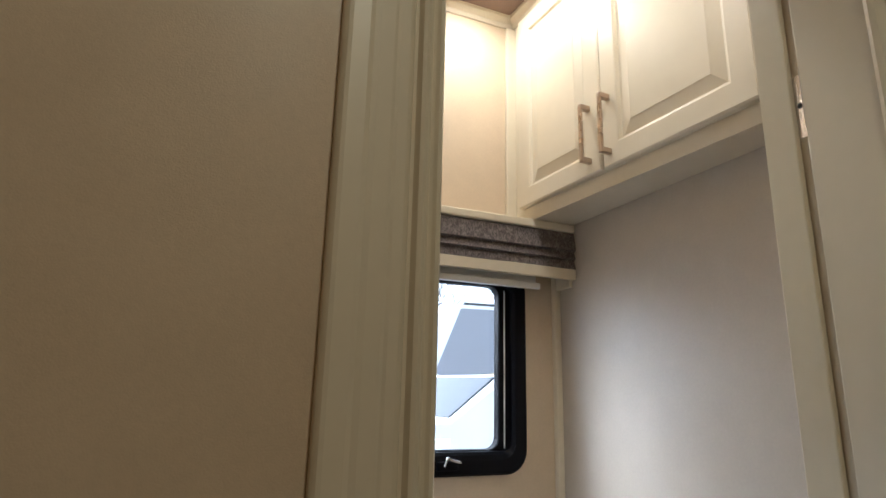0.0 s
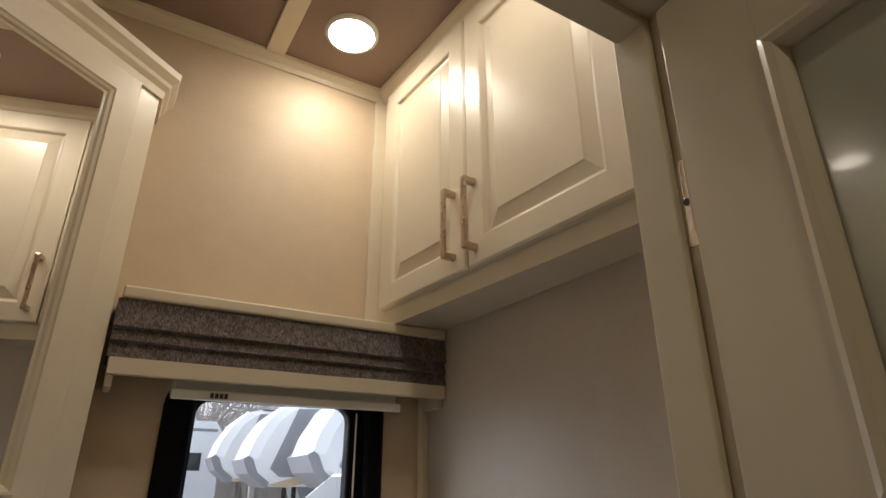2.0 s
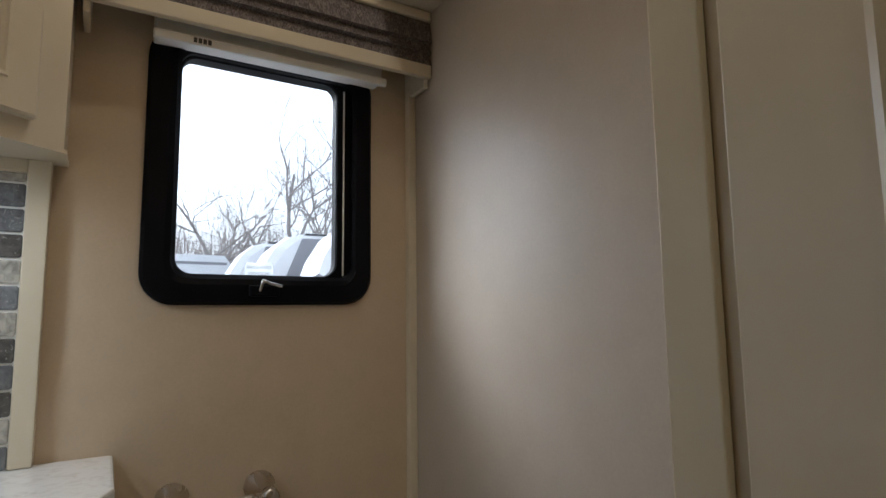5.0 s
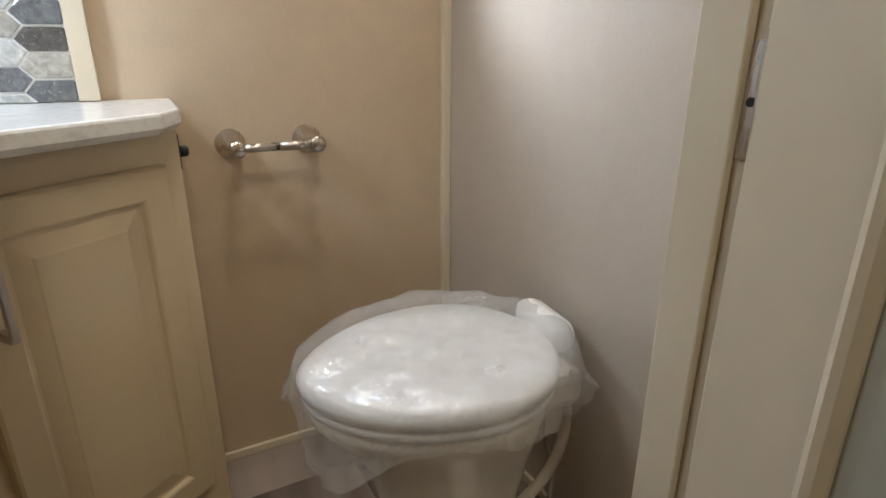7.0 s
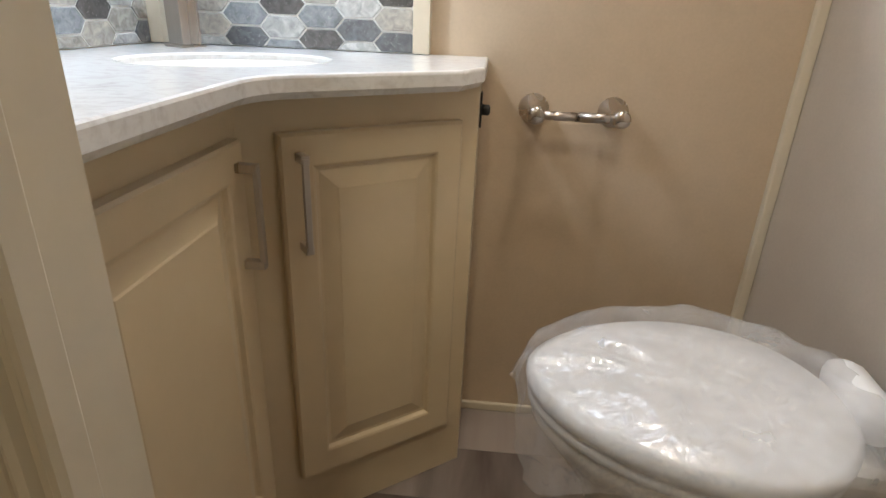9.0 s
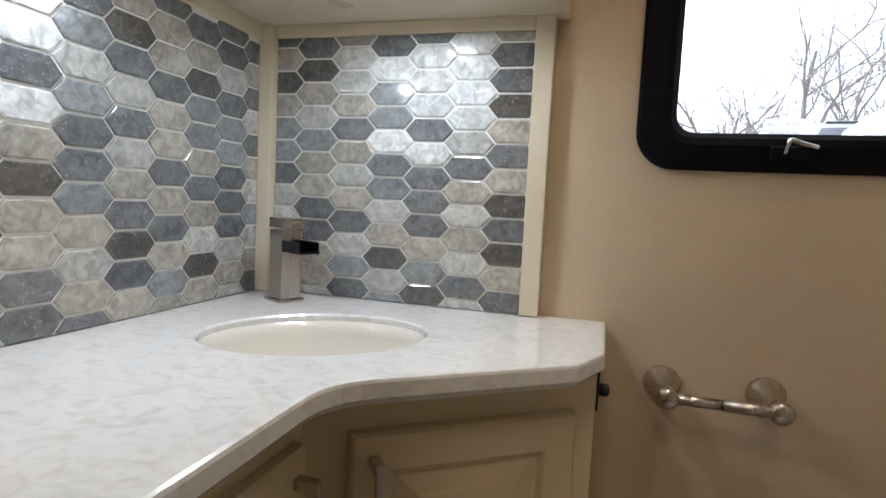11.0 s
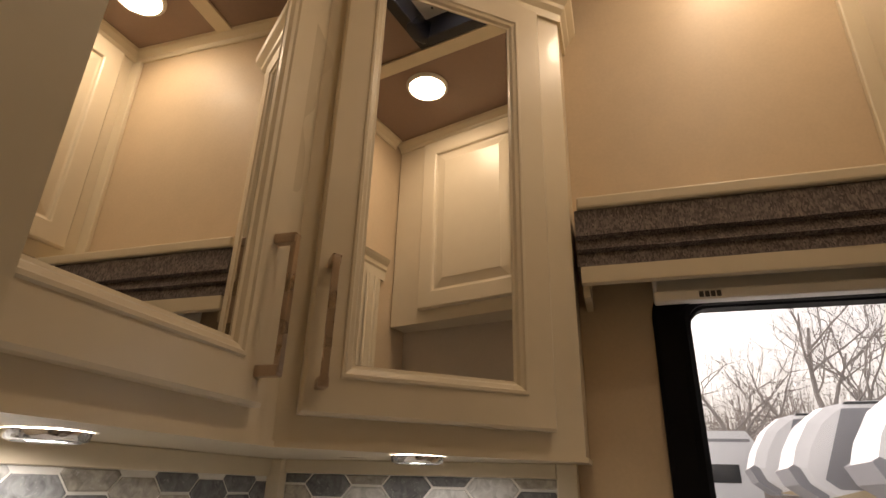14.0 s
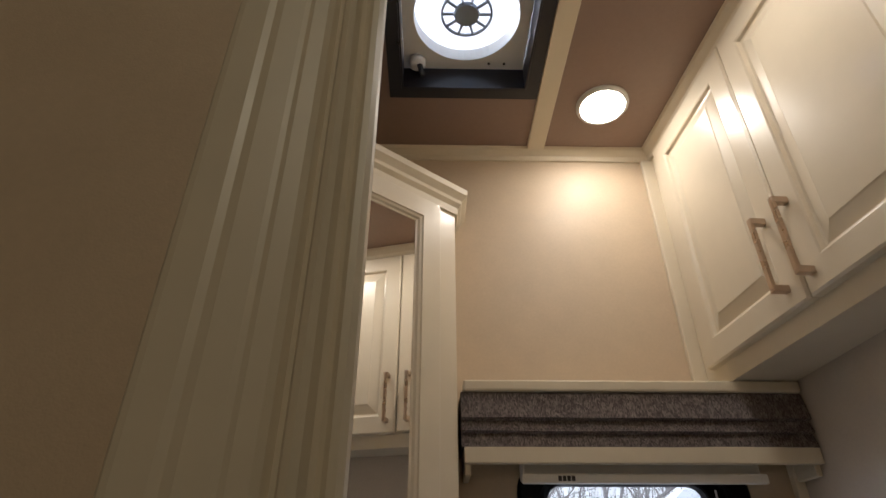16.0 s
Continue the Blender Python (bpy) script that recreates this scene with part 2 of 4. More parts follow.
def tweed_mat():
    m = bpy.data.materials.new("charcoal_tweed")
    m.use_nodes = True
    n, l, b = nodes_of(m)
    co = n.new("ShaderNodeTexCoord")
    mp = n.new("ShaderNodeMapping")
    mp.inputs["Scale"].default_value = (520, 520, 170)
    v, a = n.new("ShaderNodeTexVoronoi"), n.new("ShaderNodeTexNoise")
    v.inputs["Scale"].default_value, a.inputs["Scale"].default_value = 1.0, 60
    l.new(co.outputs["Object"], mp.inputs["Vector"])
    l.new(mp.outputs[0], v.inputs["Vector"])
    l.new(co.outputs["Object"], a.inputs["Vector"])
    ramp = n.new("ShaderNodeValToRGB")
    e = ramp.color_ramp.elements
    e[0].position, e[0].color = 0.05, (0.085, 0.072, 0.070, 1)
    e[1].position, e[1].color = 0.95, (0.38, 0.325, 0.305, 1)
    sep = n.new("ShaderNodeSeparateColor")
    l.new(v.outputs["Color"], sep.inputs[0])
    mix = n.new("ShaderNodeMath")
    mix.operation = "MULTIPLY"
    l.new(sep.outputs[0], mix.inputs[0])
    l.new(a.outputs[0], mix.inputs[1])
    l.new(mix.outputs[0], ramp.inputs["Fac"])
    l.new(ramp.outputs[0], b.inputs["Base Color"])
    b.inputs["Roughness"].default_value = 0.9
    b.inputs["Specular IOR Level"].default_value = 0.15
    bp = n.new("ShaderNodeBump")
    bp.inputs["Strength"].default_value, bp.inputs["Distance"].default_value = 0.5, 0.001
    l.new(v.outputs["Distance"], bp.inputs["Height"])
    l.new(bp.outputs[0], b.inputs["Normal"])
    return m


TWEED = tweed_mat()


# ---------------------------------------------------------------- building helpers
def mesh_of(bm, name, material, smooth=False):
    bmesh.ops.recalc_face_normals(bm, faces=bm.faces)
    me = bpy.data.meshes.new(name)
    bm.to_mesh(me)
    bm.free()
    me.materials.append(material)
    if smooth:
        me.shade_smooth()
    return me


def part(name, bm, material, parent=None, label="", smooth=False, m=None):
    ob = new(name, mesh_of(bm, name, material, smooth))
    if parent:
        ob.parent = parent
    if m is not None:
        ob.matrix_basis = m
    if label:
        tagged(ob, label)
    return ob


def thing(name, m, label, category, group="", kind=""):
    ob = new(name)
    ob.empty_display_size = 0.05
    ob.matrix_basis = m
    return tagged(ob, label, category, group, kind)


def structure(name, bm, material, label="", category=""):
    return tagged(part(name, bm, material), label, category, kind="structure")


def add_box(bm, x0, y0, z0, x1, y1, z1, bevel=0.0):
    r = bmesh.ops.create_cube(bm, size=1.0)
    vs = r["verts"]
    for v in vs:
        v.co = ((x0 + x1) / 2 + v.co.x * (x1 - x0), (y0 + y1) / 2 + v.co.y * (y1 - y0), (z0 + z1) / 2 + v.co.z * (z1 - z0))
    if bevel:
        es = list({e for v in vs for e in v.link_edges})
        bmesh.ops.bevel(bm, geom=es, offset=bevel, segments=2, affect="EDGES", profile=0.5)
    return bm


def box(x0, y0, z0, x1, y1, z1, bevel=0.0):
    return add_box(bmesh.new(), x0, y0, z0, x1, y1, z1, bevel)


def add_prism(bm, pts, z0, z1):
    lo = [bm.verts.new((x, y, z0)) for x, y in pts]
    hi = [bm.verts.new((x, y, z1)) for x, y in pts]
    bm.faces.new(lo[::-1])
    bm.faces.new(hi)
    k = len(pts)
    for i in range(k):
        bm.faces.new((lo[i], lo[(i + 1) % k], hi[(i + 1) % k], hi[i]))
    return bm


def prism(pts, z0, z1):
    return add_prism(bmesh.new(), pts, z0, z1)


def add_loft(bm, rings, cap0=True, cap1=True, closed=True):
    rows = [[bm.verts.new(p) for p in ring] for ring in rings]
    for a, b in zip(rows, rows[1:]):
        k = len(a)
        for i in range(k if closed else k - 1):
            bm.faces.new((a[i], a[(i + 1) % k], b[(i + 1) % k], b[i]))
    if cap0:
        bm.faces.new(rows[0][::-1])
    if cap1:
        bm.faces.new(rows[-1])
    return bm


def ring(cx, cy, z, rx, ry=None, k=32, power=2.0, turn=0.0):
    ry = rx if ry is None else ry
    out = []
    for i in range(k):
        a = 2 * math.pi * i / k
        c, s = math.cos(a), math.sin(a)
        x = rx * math.copysign(abs(c) ** (2 / power), c)
        y = ry * math.copysign(abs(s) ** (2 / power), s)
        out.append((cx + x * math.cos(turn) - y * math.sin(turn), cy + x * math.sin(turn) + y * math.cos(turn), z))
    return out


def lathe(profile, k=32, cap0=True, cap1=True):
    """A turned shape about z from rows of radius and height."""
    return add_loft(bmesh.new(), [ring(0, 0, z, r, k=k) for r, z in profile], cap0, cap1)


def tube(points, r, k=10):
    pts = [Vector(p) for p in points]
    rings = []
    for i, p in enumerate(pts):
        d = (pts[min(i + 1, len(pts) - 1)] - pts[max(i - 1, 0)]).normalized()
        a = d.orthogonal().normalized() if i == 0 else (rings[-1][1] - d * rings[-1][1].dot(d)).normalized()
        rings.append((p, a, d.cross(a)))
    return add_loft(bmesh.new(), [[p + r * (math.cos(t) * a + math.sin(t) * b) for t in (2 * math.pi * j / k for j in range(k))] for p, a, b in rings])


def smooth_path(pts, steps=8):
    pts = [Vector(p) for p in pts]
    ext = [2 * pts[0] - pts[1], *pts, 2 * pts[-1] - pts[-2]]
    out = []
    for i in range(1, len(ext) - 2):
        p0, p1, p2, p3 = ext[i - 1 : i + 3]
        for s in range(steps):
            t = s / steps
            out.append(0.5 * (2 * p1 + (p2 - p0) * t + (2 * p0 - 5 * p1 + 4 * p2 - p3) * t * t + (3 * p1 - p0 - 3 * p2 + p3) * t**3))
    return out + [pts[-1]]


def sweep(path, profile):
    """A moulding along a plan path of (x, y); the profile's rows are (out to the path's right, height), closed."""
    pts = [Vector(p) for p in path]
    rings = []
    for i, p in enumerate(pts):
        d0 = (p - pts[i - 1]).normalized() if i else None
        d1 = (pts[i + 1] - p).normalized() if i < len(pts) - 1 else None
        d0, d1 = d0 or d1, d1 or d0
        n0, n1 = Vector((d0.y, -d0.x)), Vector((d1.y, -d1.x))
        n = (n0 + n1) / (1 + n0.dot(n1))
        rings.append([(p.x + n.x * o, p.y + n.y * o, h) for o, h in profile])
    return add_loft(bmesh.new(), rings)


def rect_rings(w, h, profile, cap=True, back=None):
    """A panel in the local x-z plane facing -y: rows of (inset, depth) from the outer edge inwards."""
    rings = [[(i, d, i), (w - i, d, i), (w - i, d, h - i), (i, d, h - i)] for i, d in profile]
    return add_loft(bmesh.new(), rings, True if back is None else back, cap)


DOOR_T = 0.019


def raised_door(w, h, fw=0.055):
    return rect_rings(w, h, [(0, DOOR_T), (0, 0.004), (0.004, 0), (fw - 0.004, 0), (fw, 0.002), (fw + 0.003, 0.009), (fw + 0.008, 0.010),
                             (fw + 0.034, 0.003), (fw + 0.037, 0.0015)])


def framed_door(w, h, fw=0.055):
    return rect_rings(w, h, [(fw + 0.012, DOOR_T), (0, DOOR_T), (0, 0.004), (0.004, 0), (fw - 0.008, 0), (fw - 0.006, -0.003), (fw - 0.002, -0.003),
                             (fw, 0.0), (fw + 0.005, 0.002), (fw + 0.008, 0.007), (fw + 0.012, 0.008), (fw + 0.012, DOOR_T)], cap=False, back=False)


def pull_handle(length=0.152):
    bm = bmesh.new()
    for z in (0, length - 0.013):
        add_box(bm, -0.0065, -0.030, z, 0.0065, 0, z + 0.013, 0.0015)
    add_box(bm, -0.005, -0.031, 0.004, 0.005, -0.023, length - 0.004, 0.0015)
    return bm


def turn(a):
    return Matrix.Rotation(a, 4, "Z")


# ---------------------------------------------------------------- the plan
X_LEFT, X_RIGHT, Y_BACK, Y_DOOR, Y_HALL, Z_CEIL = 0.42, 1.700, 1.57, 0.655, 0.595, 2.493
JAMB_L, JAMB_R, HEAD = 0.893, 1.447, 1.94
HX0, HX1, HY0 = -0.30, 2.30, -0.95
COUNTER = 0.850
T = 0.04

# floor: planks on a dark underlay
structure("floor", add_box(box(HX0 - T, HY0 - T, -0.06, HX1 + T, Y_DOOR, -0.004), X_LEFT - T, Y_DOOR, -0.06, X_RIGHT + T, Y_BACK + T, -0.004), SUBFLOOR, "grey-brown oak-look vinyl plank floor", "floor")

# back wall with the window's opening
WX0, WX1, WZ0, WZ1 = 1.15, 1.575, 1.135, 1.64
bm = bmesh.new()
add_box(bm, X_LEFT - T, Y_BACK, 0, WX0, Y_BACK + T, Z_CEIL)
add_box(bm, WX1, Y_BACK, 0, X_RIGHT + T, Y_BACK + T, Z_CEIL)
add_box(bm, WX0, Y_BACK, 0, WX1, Y_BACK + T, WZ0)
add_box(bm, WX0, Y_BACK, WZ1, WX1, Y_BACK + T, Z_CEIL)
structure("wall_north", bm, WALL, "tan vinyl wallpaper wall with a window", "wall")
structure("wall_west", box(X_LEFT - T, Y_DOOR, 0, X_LEFT, Y_BACK, Z_CEIL), WALL, "tan vinyl wallpaper wall behind the tiles", "wall")
structure("wall_east", box(X_RIGHT, Y_DOOR, 0, X_RIGHT + T, Y_BACK, Z_CEIL), WALL_GREY, "pale beige vinyl wallpaper wall behind the toilet", "wall")
bm = bmesh.new()
add_box(bm, HX0, Y_HALL, 0, JAMB_L - 0.012, Y_DOOR, Z_CEIL)
add_box(bm, JAMB_R + 0.012, Y_HALL, 0, HX1, Y_DOOR, Z_CEIL)
add_box(bm, JAMB_L - 0.012, Y_HALL, HEAD + 0.012, JAMB_R + 0.012, Y_DOOR, Z_CEIL)
structure("wall_south", bm, WALL, "tan vinyl wallpaper wall with the doorway", "wall")
bm = bmesh.new()
add_box(bm, HX0 - T, HY0 - T, 0, HX1 + T, HY0, Z_CEIL)
add_box(bm, HX0 - T, HY0, 0, HX0, Y_DOOR, Z_CEIL)
add_box(bm, HX1, HY0, 0, HX1 + T, Y_DOOR, Z_CEIL)
structure("wall_hall", bm, WALL, "tan vinyl wallpaper walls of the hall", "wall")

# ceiling with the vent's opening
FX0, FX1, FY0, FY1 = 0.866, 1.173, 1.025, 1.332
bm = bmesh.new()
add_box(bm, HX0 - T, HY0 - T, Z_CEIL, FX0, Y_BACK + T, Z_CEIL + 0.09)
add_box(bm, FX1, HY0 - T, Z_CEIL, HX1 + T, Y_BACK + T, Z_CEIL + 0.09)
add_box(bm, FX0, HY0 - T, Z_CEIL, FX1, FY0, Z_CEIL + 0.09)
add_box(bm, FX0, FY1, Z_CEIL, FX1, Y_BACK + T, Z_CEIL + 0.09)
structure("ceiling", bm, CEILING, "mocha brown ceiling panels", "ceiling")
for x in (1.2055,):
    structure("trim_ceiling", box(x, Y_DOOR, Z_CEIL - 0.008, x + 0.048, Y_BACK, Z_CEIL, 0.002), TRIM, "flat cream batten across the ceiling", "trim")
CROWN = [(0.0, Z_CEIL - 0.032), (0.005, Z_CEIL - 0.032), (0.008, Z_CEIL - 0.027), (0.010, Z_CEIL - 0.020), (0.021, Z_CEIL - 0.012),
         (0.026, Z_CEIL - 0.009), (0.030, Z_CEIL - 0.001), (0.0, Z_CEIL - 0.001)]
structure("trim_crown", sweep([(X_LEFT, Y_DOOR), (X_LEFT, Y_BACK), (1.575, Y_BACK)], CROWN), TRIM, "cream crown moulding under the ceiling", "trim")
structure("trim_crown_south", sweep([(1.575, Y_DOOR), (X_LEFT, Y_DOOR)], CROWN), TRIM, "cream crown moulding under the ceiling", "trim")
# corner bead and baseboards
structure("trim_corner", box(X_RIGHT - 0.021, Y_BACK - 0.019, 0, X_RIGHT, Y_BACK, 1.80, 0.003), TRIM, "cream corner trim between the walls", "trim")
structure("trim_corner_upper", box(1.525, Y_BACK - 0.014, 1.806, 1.560, Y_BACK, Z_CEIL - 0.036, 0.003), TRIM, "cream scribe strip beside the cabinet", "trim")
structure("baseboard", box(1.05, Y_BACK - 0.010, 0, X_RIGHT - 0.02, Y_BACK, 0.022, 0.003), TRIM, "low cream baseboard", "baseboard")
structure("baseboard_east", box(X_RIGHT - 0.010, 0.70, 0, X_RIGHT, Y_BACK - 0.02, 0.022, 0.003), TRIM, "low cream baseboard", "baseboard")


# ---------------------------------------------------------------- doorway
DEEP = [(0.0, 0.0), (0.0, 0.010), (0.003, 0.014), (0.007, 0.0145), (0.010, 0.0115), (0.013, 0.010), (0.016, 0.0115), (0.019, 0.0165), (0.023, 0.0185), (0.027, 0.017),
        (0.030, 0.010), (0.033, 0.009), (0.036, 0.0125), (0.040, 0.0145), (0.050, 0.0152), (0.0535, 0.0143), (0.057, 0.0152), (0.072, 0.0162), (0.078, 0.0150), (0.083, 0.0162),
        (0.100, 0.0158), (0.104, 0.0148), (0.106, 0.0128), (0.108, 0.010), (0.108, 0.0)]


def casing(name, x_in, side, y, out, top, deep=False):
    """Fluted casing beside an opening; side -1 goes to lower x, out -1 faces the hall."""
    prof = [(0.0, 0.0), (0.0, 0.008), (0.004, 0.012), (0.010, 0.012), (0.013, 0.0105), (0.018, 0.0105), (0.021, 0.013), (0.040, 0.013), (0.043, 0.011),
            (0.049, 0.011), (0.053, 0.014), (0.066, 0.014), (0.069, 0.009), (0.071, 0.012), (0.078, 0.014), (0.082, 0.010), (0.082, 0.0)]
    prof = [(a * 0.86, b) for a, b in DEEP] if deep else prof
    lo = [(x_in + side * (a + 0.003), y + out * b, 0.0) for a, b in prof]
    hi = [(x_in + side * (a + 0.003), y + out * b, top) for a, b in prof]
    return structure(name, add_loft(bmesh.new(), [lo, hi]), TRIM, "fluted cream door casing", "trim")


casing("trim_casing_hall_west", JAMB_L + 0.024, -1, Y_HALL, -1, HEAD, True)
casing("trim_casing_hall_east", JAMB_R + 0.034, 1, Y_HALL, -1, HEAD)
casing("trim_casing_bath_west", JAMB_L, -1, Y_DOOR, 1, HEAD)
casing("trim_casing_bath_east", JAMB_R, 1, Y_DOOR, 1, HEAD)
HEADP = [(0.0, HEAD), (0.010, HEAD), (0.012, HEAD + 0.03), (0.016, HEAD + 0.036), (0.016, HEAD + 0.05), (0.026, HEAD + 0.062), (0.030, HEAD + 0.07), (0.0, HEAD + 0.07)]
structure("trim_head_bath", sweep([(JAMB_R + 0.11, Y_DOOR), (JAMB_L - 0.105, Y_DOOR)], HEADP), TRIM, "cream moulded header over the doorway", "trim")
structure("trim_head_hall", sweep([(JAMB_L - 0.105, Y_HALL), (JAMB_R + 0.14, Y_HALL)], HEADP), TRIM, "cream moulded header over the doorway", "trim")
bm = prism([(JAMB_L - 0.012, Y_HALL - 0.001), (JAMB_L + 0.020, Y_HALL - 0.001), (JAMB_L + 0.020, Y_HALL + 0.008), (JAMB_L + 0.016, Y_HALL + 0.013),
            (JAMB_L, Y_HALL + 0.020), (JAMB_L, Y_DOOR + 0.012), (JAMB_L - 0.012, Y_DOOR + 0.012)], 0, HEAD)
structure("trim_jamb_west", bm, TRIM, "cream door jamb with its stop", "trim")
bm = box(JAMB_R, Y_HALL - 0.006, 0, JAMB_R + 0.012, Y_DOOR + 0.012, HEAD)
add_box(bm, JAMB_R - 0.010, Y_HALL + 0.029, 0, JAMB_R, Y_DOOR + 0.014, HEAD, 0.002)
structure("trim_jamb_east", bm, TRIM, "cream door jamb with its stop", "trim")
bm = box(JAMB_L, Y_HALL - 0.006, HEAD, JAMB_R, Y_DOOR + 0.006, HEAD + 0.012)
add_box(bm, JAMB_L + 0.01, Y_HALL + 0.030, HEAD - 0.010, JAMB_R - 0.01, Y_DOOR + 0.008, HEAD, 0.002)
structure("trim_jamb_head", bm, TRIM, "cream door head with its stop", "trim")

# the open door, swung out into the hall
DOOR_OPEN = radians(-96)
DW, DH = 0.555, HEAD - 0.015
door = thing("door_1", Matrix.Translation((JAMB_R - 0.010, Y_HALL + 0.014, 0.008)) @ turn(DOOR_OPEN), "open cream door with frosted glass panels", "door", kind="structure")
# local x runs from the hinge to the latch, the room side faces local -y
SW, RAILS = 0.097, [(0.0, 0.16), (1.352, 1.446), (DH - 0.12, DH)]
bm = bmesh.new()
add_box(bm, 0, 0, 0, SW, 0.03, DH, 0.002)
add_box(bm, DW - SW, 0, 0, DW, 0.03, DH, 0.002)
for a, b in RAILS:
    add_box(bm, SW - 0.001, 0.0, a, DW - SW + 0.001, 0.03, b)
part("leaf_frame", bm, CREAM, door)
for (a, b), (c, d) in zip(RAILS, RAILS[1:]):
    w, h = DW - 2 * SW, c - b
    bead = rect_rings(w, h, [(0, 0.004), (0.0, -0.004), (0.006, -0.007), (0.012, -0.004), (0.017, 0.006), (0.017, 0.010), (0, 0.010)], cap=False, back=False)
    part("glazing_bead", bead, CREAM, door, m=Matrix.Translation((SW, 0, b)))
    part("glass_panel", box(SW, 0.011, b, DW - SW, 0.016, c), FROST, door, "frosted grey-green glass panel")
for z in (0.24, 0.855, 1.665):
    h = part("hinge", box(-0.0005, -0.0, z, 0.002, 0.028, z + 0.09, 0.0008), NICKEL, door, "rounded nickel hinge")


def hinge_leaf(z):
    t = thing("door_hinge", Matrix.Translation((JAMB_R, Y_HALL - 0.004, z)), "rounded nickel hinge leaf screwed to the jamb", "hinge", "door hinges")
    pts = []
    for cx, cz, a0 in ((0.026, 0.010, -90), (0.026, 0.080, 0)):
        for k in range(7):
            a = radians(a0 + 15 * k)
            pts.append((cx + 0.010 * math.cos(a), cz + 0.010 * math.sin(a)))
    pts += [(0.0, 0.090), (0.0, 0.0)]
    bm = add_loft(bmesh.new(), [[(0, y, zz) for y, zz in pts], [(-0.0022, y, zz) for y, zz in pts]])
    part("leaf", bm, NICKEL, t)
    for zz in (0.018, 0.045, 0.072):
        part("screw", tube([(-0.0035, 0.026 if abs(zz - 0.045) < 0.01 else 0.012, zz), (-0.001, 0.026 if abs(zz - 0.045) < 0.01 else 0.012, zz)], 0.0036), BLACK, t)


for z in (0.24, 0.855, 1.665):
    hinge_leaf(z)

# ---------------------------------------------------------------- window
def rounded_rect(x0, z0, x1, z1, r, k=8):
    out = []
    for cx, cz, a0 in ((x1 - r, z0 + r, -90), (x1 - r, z1 - r, 0), (x0 + r, z1 - r, 90), (x0 + r, z0 + r, 180)):
        for i in range(k + 1):
            a = radians(a0 + 90 * i / k)
            out.append((cx + r * math.cos(a), cz + r * math.sin(a)))
    return out


win = thing("window_1", Matrix.Translation((0, 0, 0)), "black-framed insulated window with rounded corners", "window", kind="structure")
OUT = (1.119, 1.113, 1.585, 1.662)
INN = (1.178, 1.172, 1.540, 1.618)


def rr(b, off, r, y):
    return [(x, y, z) for x, z in rounded_rect(b[0] + off, b[1] + off, b[2] - off, b[3] - off, r)]


Yw = Y_BACK
part("window_frame", add_loft(bmesh.new(), [rr(OUT, 0, 0.062, Yw), rr(OUT, 0, 0.062, Yw - 0.010), rr(OUT, 0.006, 0.056, Yw - 0.017), rr(OUT, 0.040, 0.04, Yw - 0.020),
     rr(INN, -0.008, 0.034, Yw - 0.016), rr(INN, 0, 0.028, Yw - 0.008), rr(INN, 0.0, 0.028, Yw + 0.05), rr(OUT, 0.03, 0.05, Yw + 0.05), rr(OUT, 0.03, 0.05, Yw + 0.0)], False, False), DARK, win, smooth=False)
part("pane", add_loft(bmesh.new(), [rr(INN, -0.006, 0.03, Yw + 0.034), rr(INN, -0.006, 0.03, Yw + 0.038)]), PANE, win, "clear glass pane").visible_shadow = False
SASH = (1.178, 1.172, 1.509, 1.618)
part("sash", add_loft(bmesh.new(), [rr(INN, -0.004, 0.032, Yw + 0.004), rr(SASH, 0.0, 0.034, Yw + 0.004), rr(SASH, 0.003, 0.031, Yw + 0.008), rr(SASH, 0.003, 0.031, Yw + 0.032),
     rr(INN, -0.004, 0.032, Yw + 0.032), rr(INN, -0.004, 0.032, Yw + 0.004)], False, False), DARK, win)
part("sash_gasket", box(1.521, Yw + 0.001, 1.178, 1.524, Yw + 0.0045, 1.605), WHITEPLASTIC, win)
bm = box(1.315, Yw - 0.030, 1.130, 1.375, Yw - 0.016, 1.152, 0.003)
bmesh.ops.bevel(bm, geom=bm.edges[:], offset=0.001, segments=1, affect="EDGES")
part("latch_base", bm, DARK, win)
part("latch_lever", tube(smooth_path([(1.335, Yw - 0.028, 1.140), (1.340, Yw - 0.036, 1.160), (1.352, Yw - 0.038, 1.156), (1.378, Yw - 0.034, 1.150)], 5), 0.0035), CHROME, win, "bright latch lever", True)
part("sticker", box(1.196, Yw - 0.0105, 1.160, 1.243, Yw - 0.0095, 1.169), WHITEPLASTIC, win, "white paper sticker")
DECAL = bpy.data.materials.new("translucent_decal")
DECAL.use_nodes = True
dn, dl, db = nodes_of(DECAL)
dmix, dclear, dthin = dn.new("ShaderNodeMixShader"), dn.new("ShaderNodeBsdfTransparent"), dn.new("ShaderNodeBsdfTranslucent")
dthin.inputs["Color"].default_value = (0.6, 0.62, 0.63, 1)
dmix.inputs[0].default_value = 0.6
dl.new(dclear.outputs[0], dmix.inputs[1])
dl.new(dthin.outputs[0], dmix.inputs[2])
dl.new(dmix.outputs[0], dn["Material Output"].inputs["Surface"])
part("decal", box(1.318, Yw + 0.0325, 1.172, 1.376, Yw + 0.0335, 1.202), DECAL, win, "grey window decal")


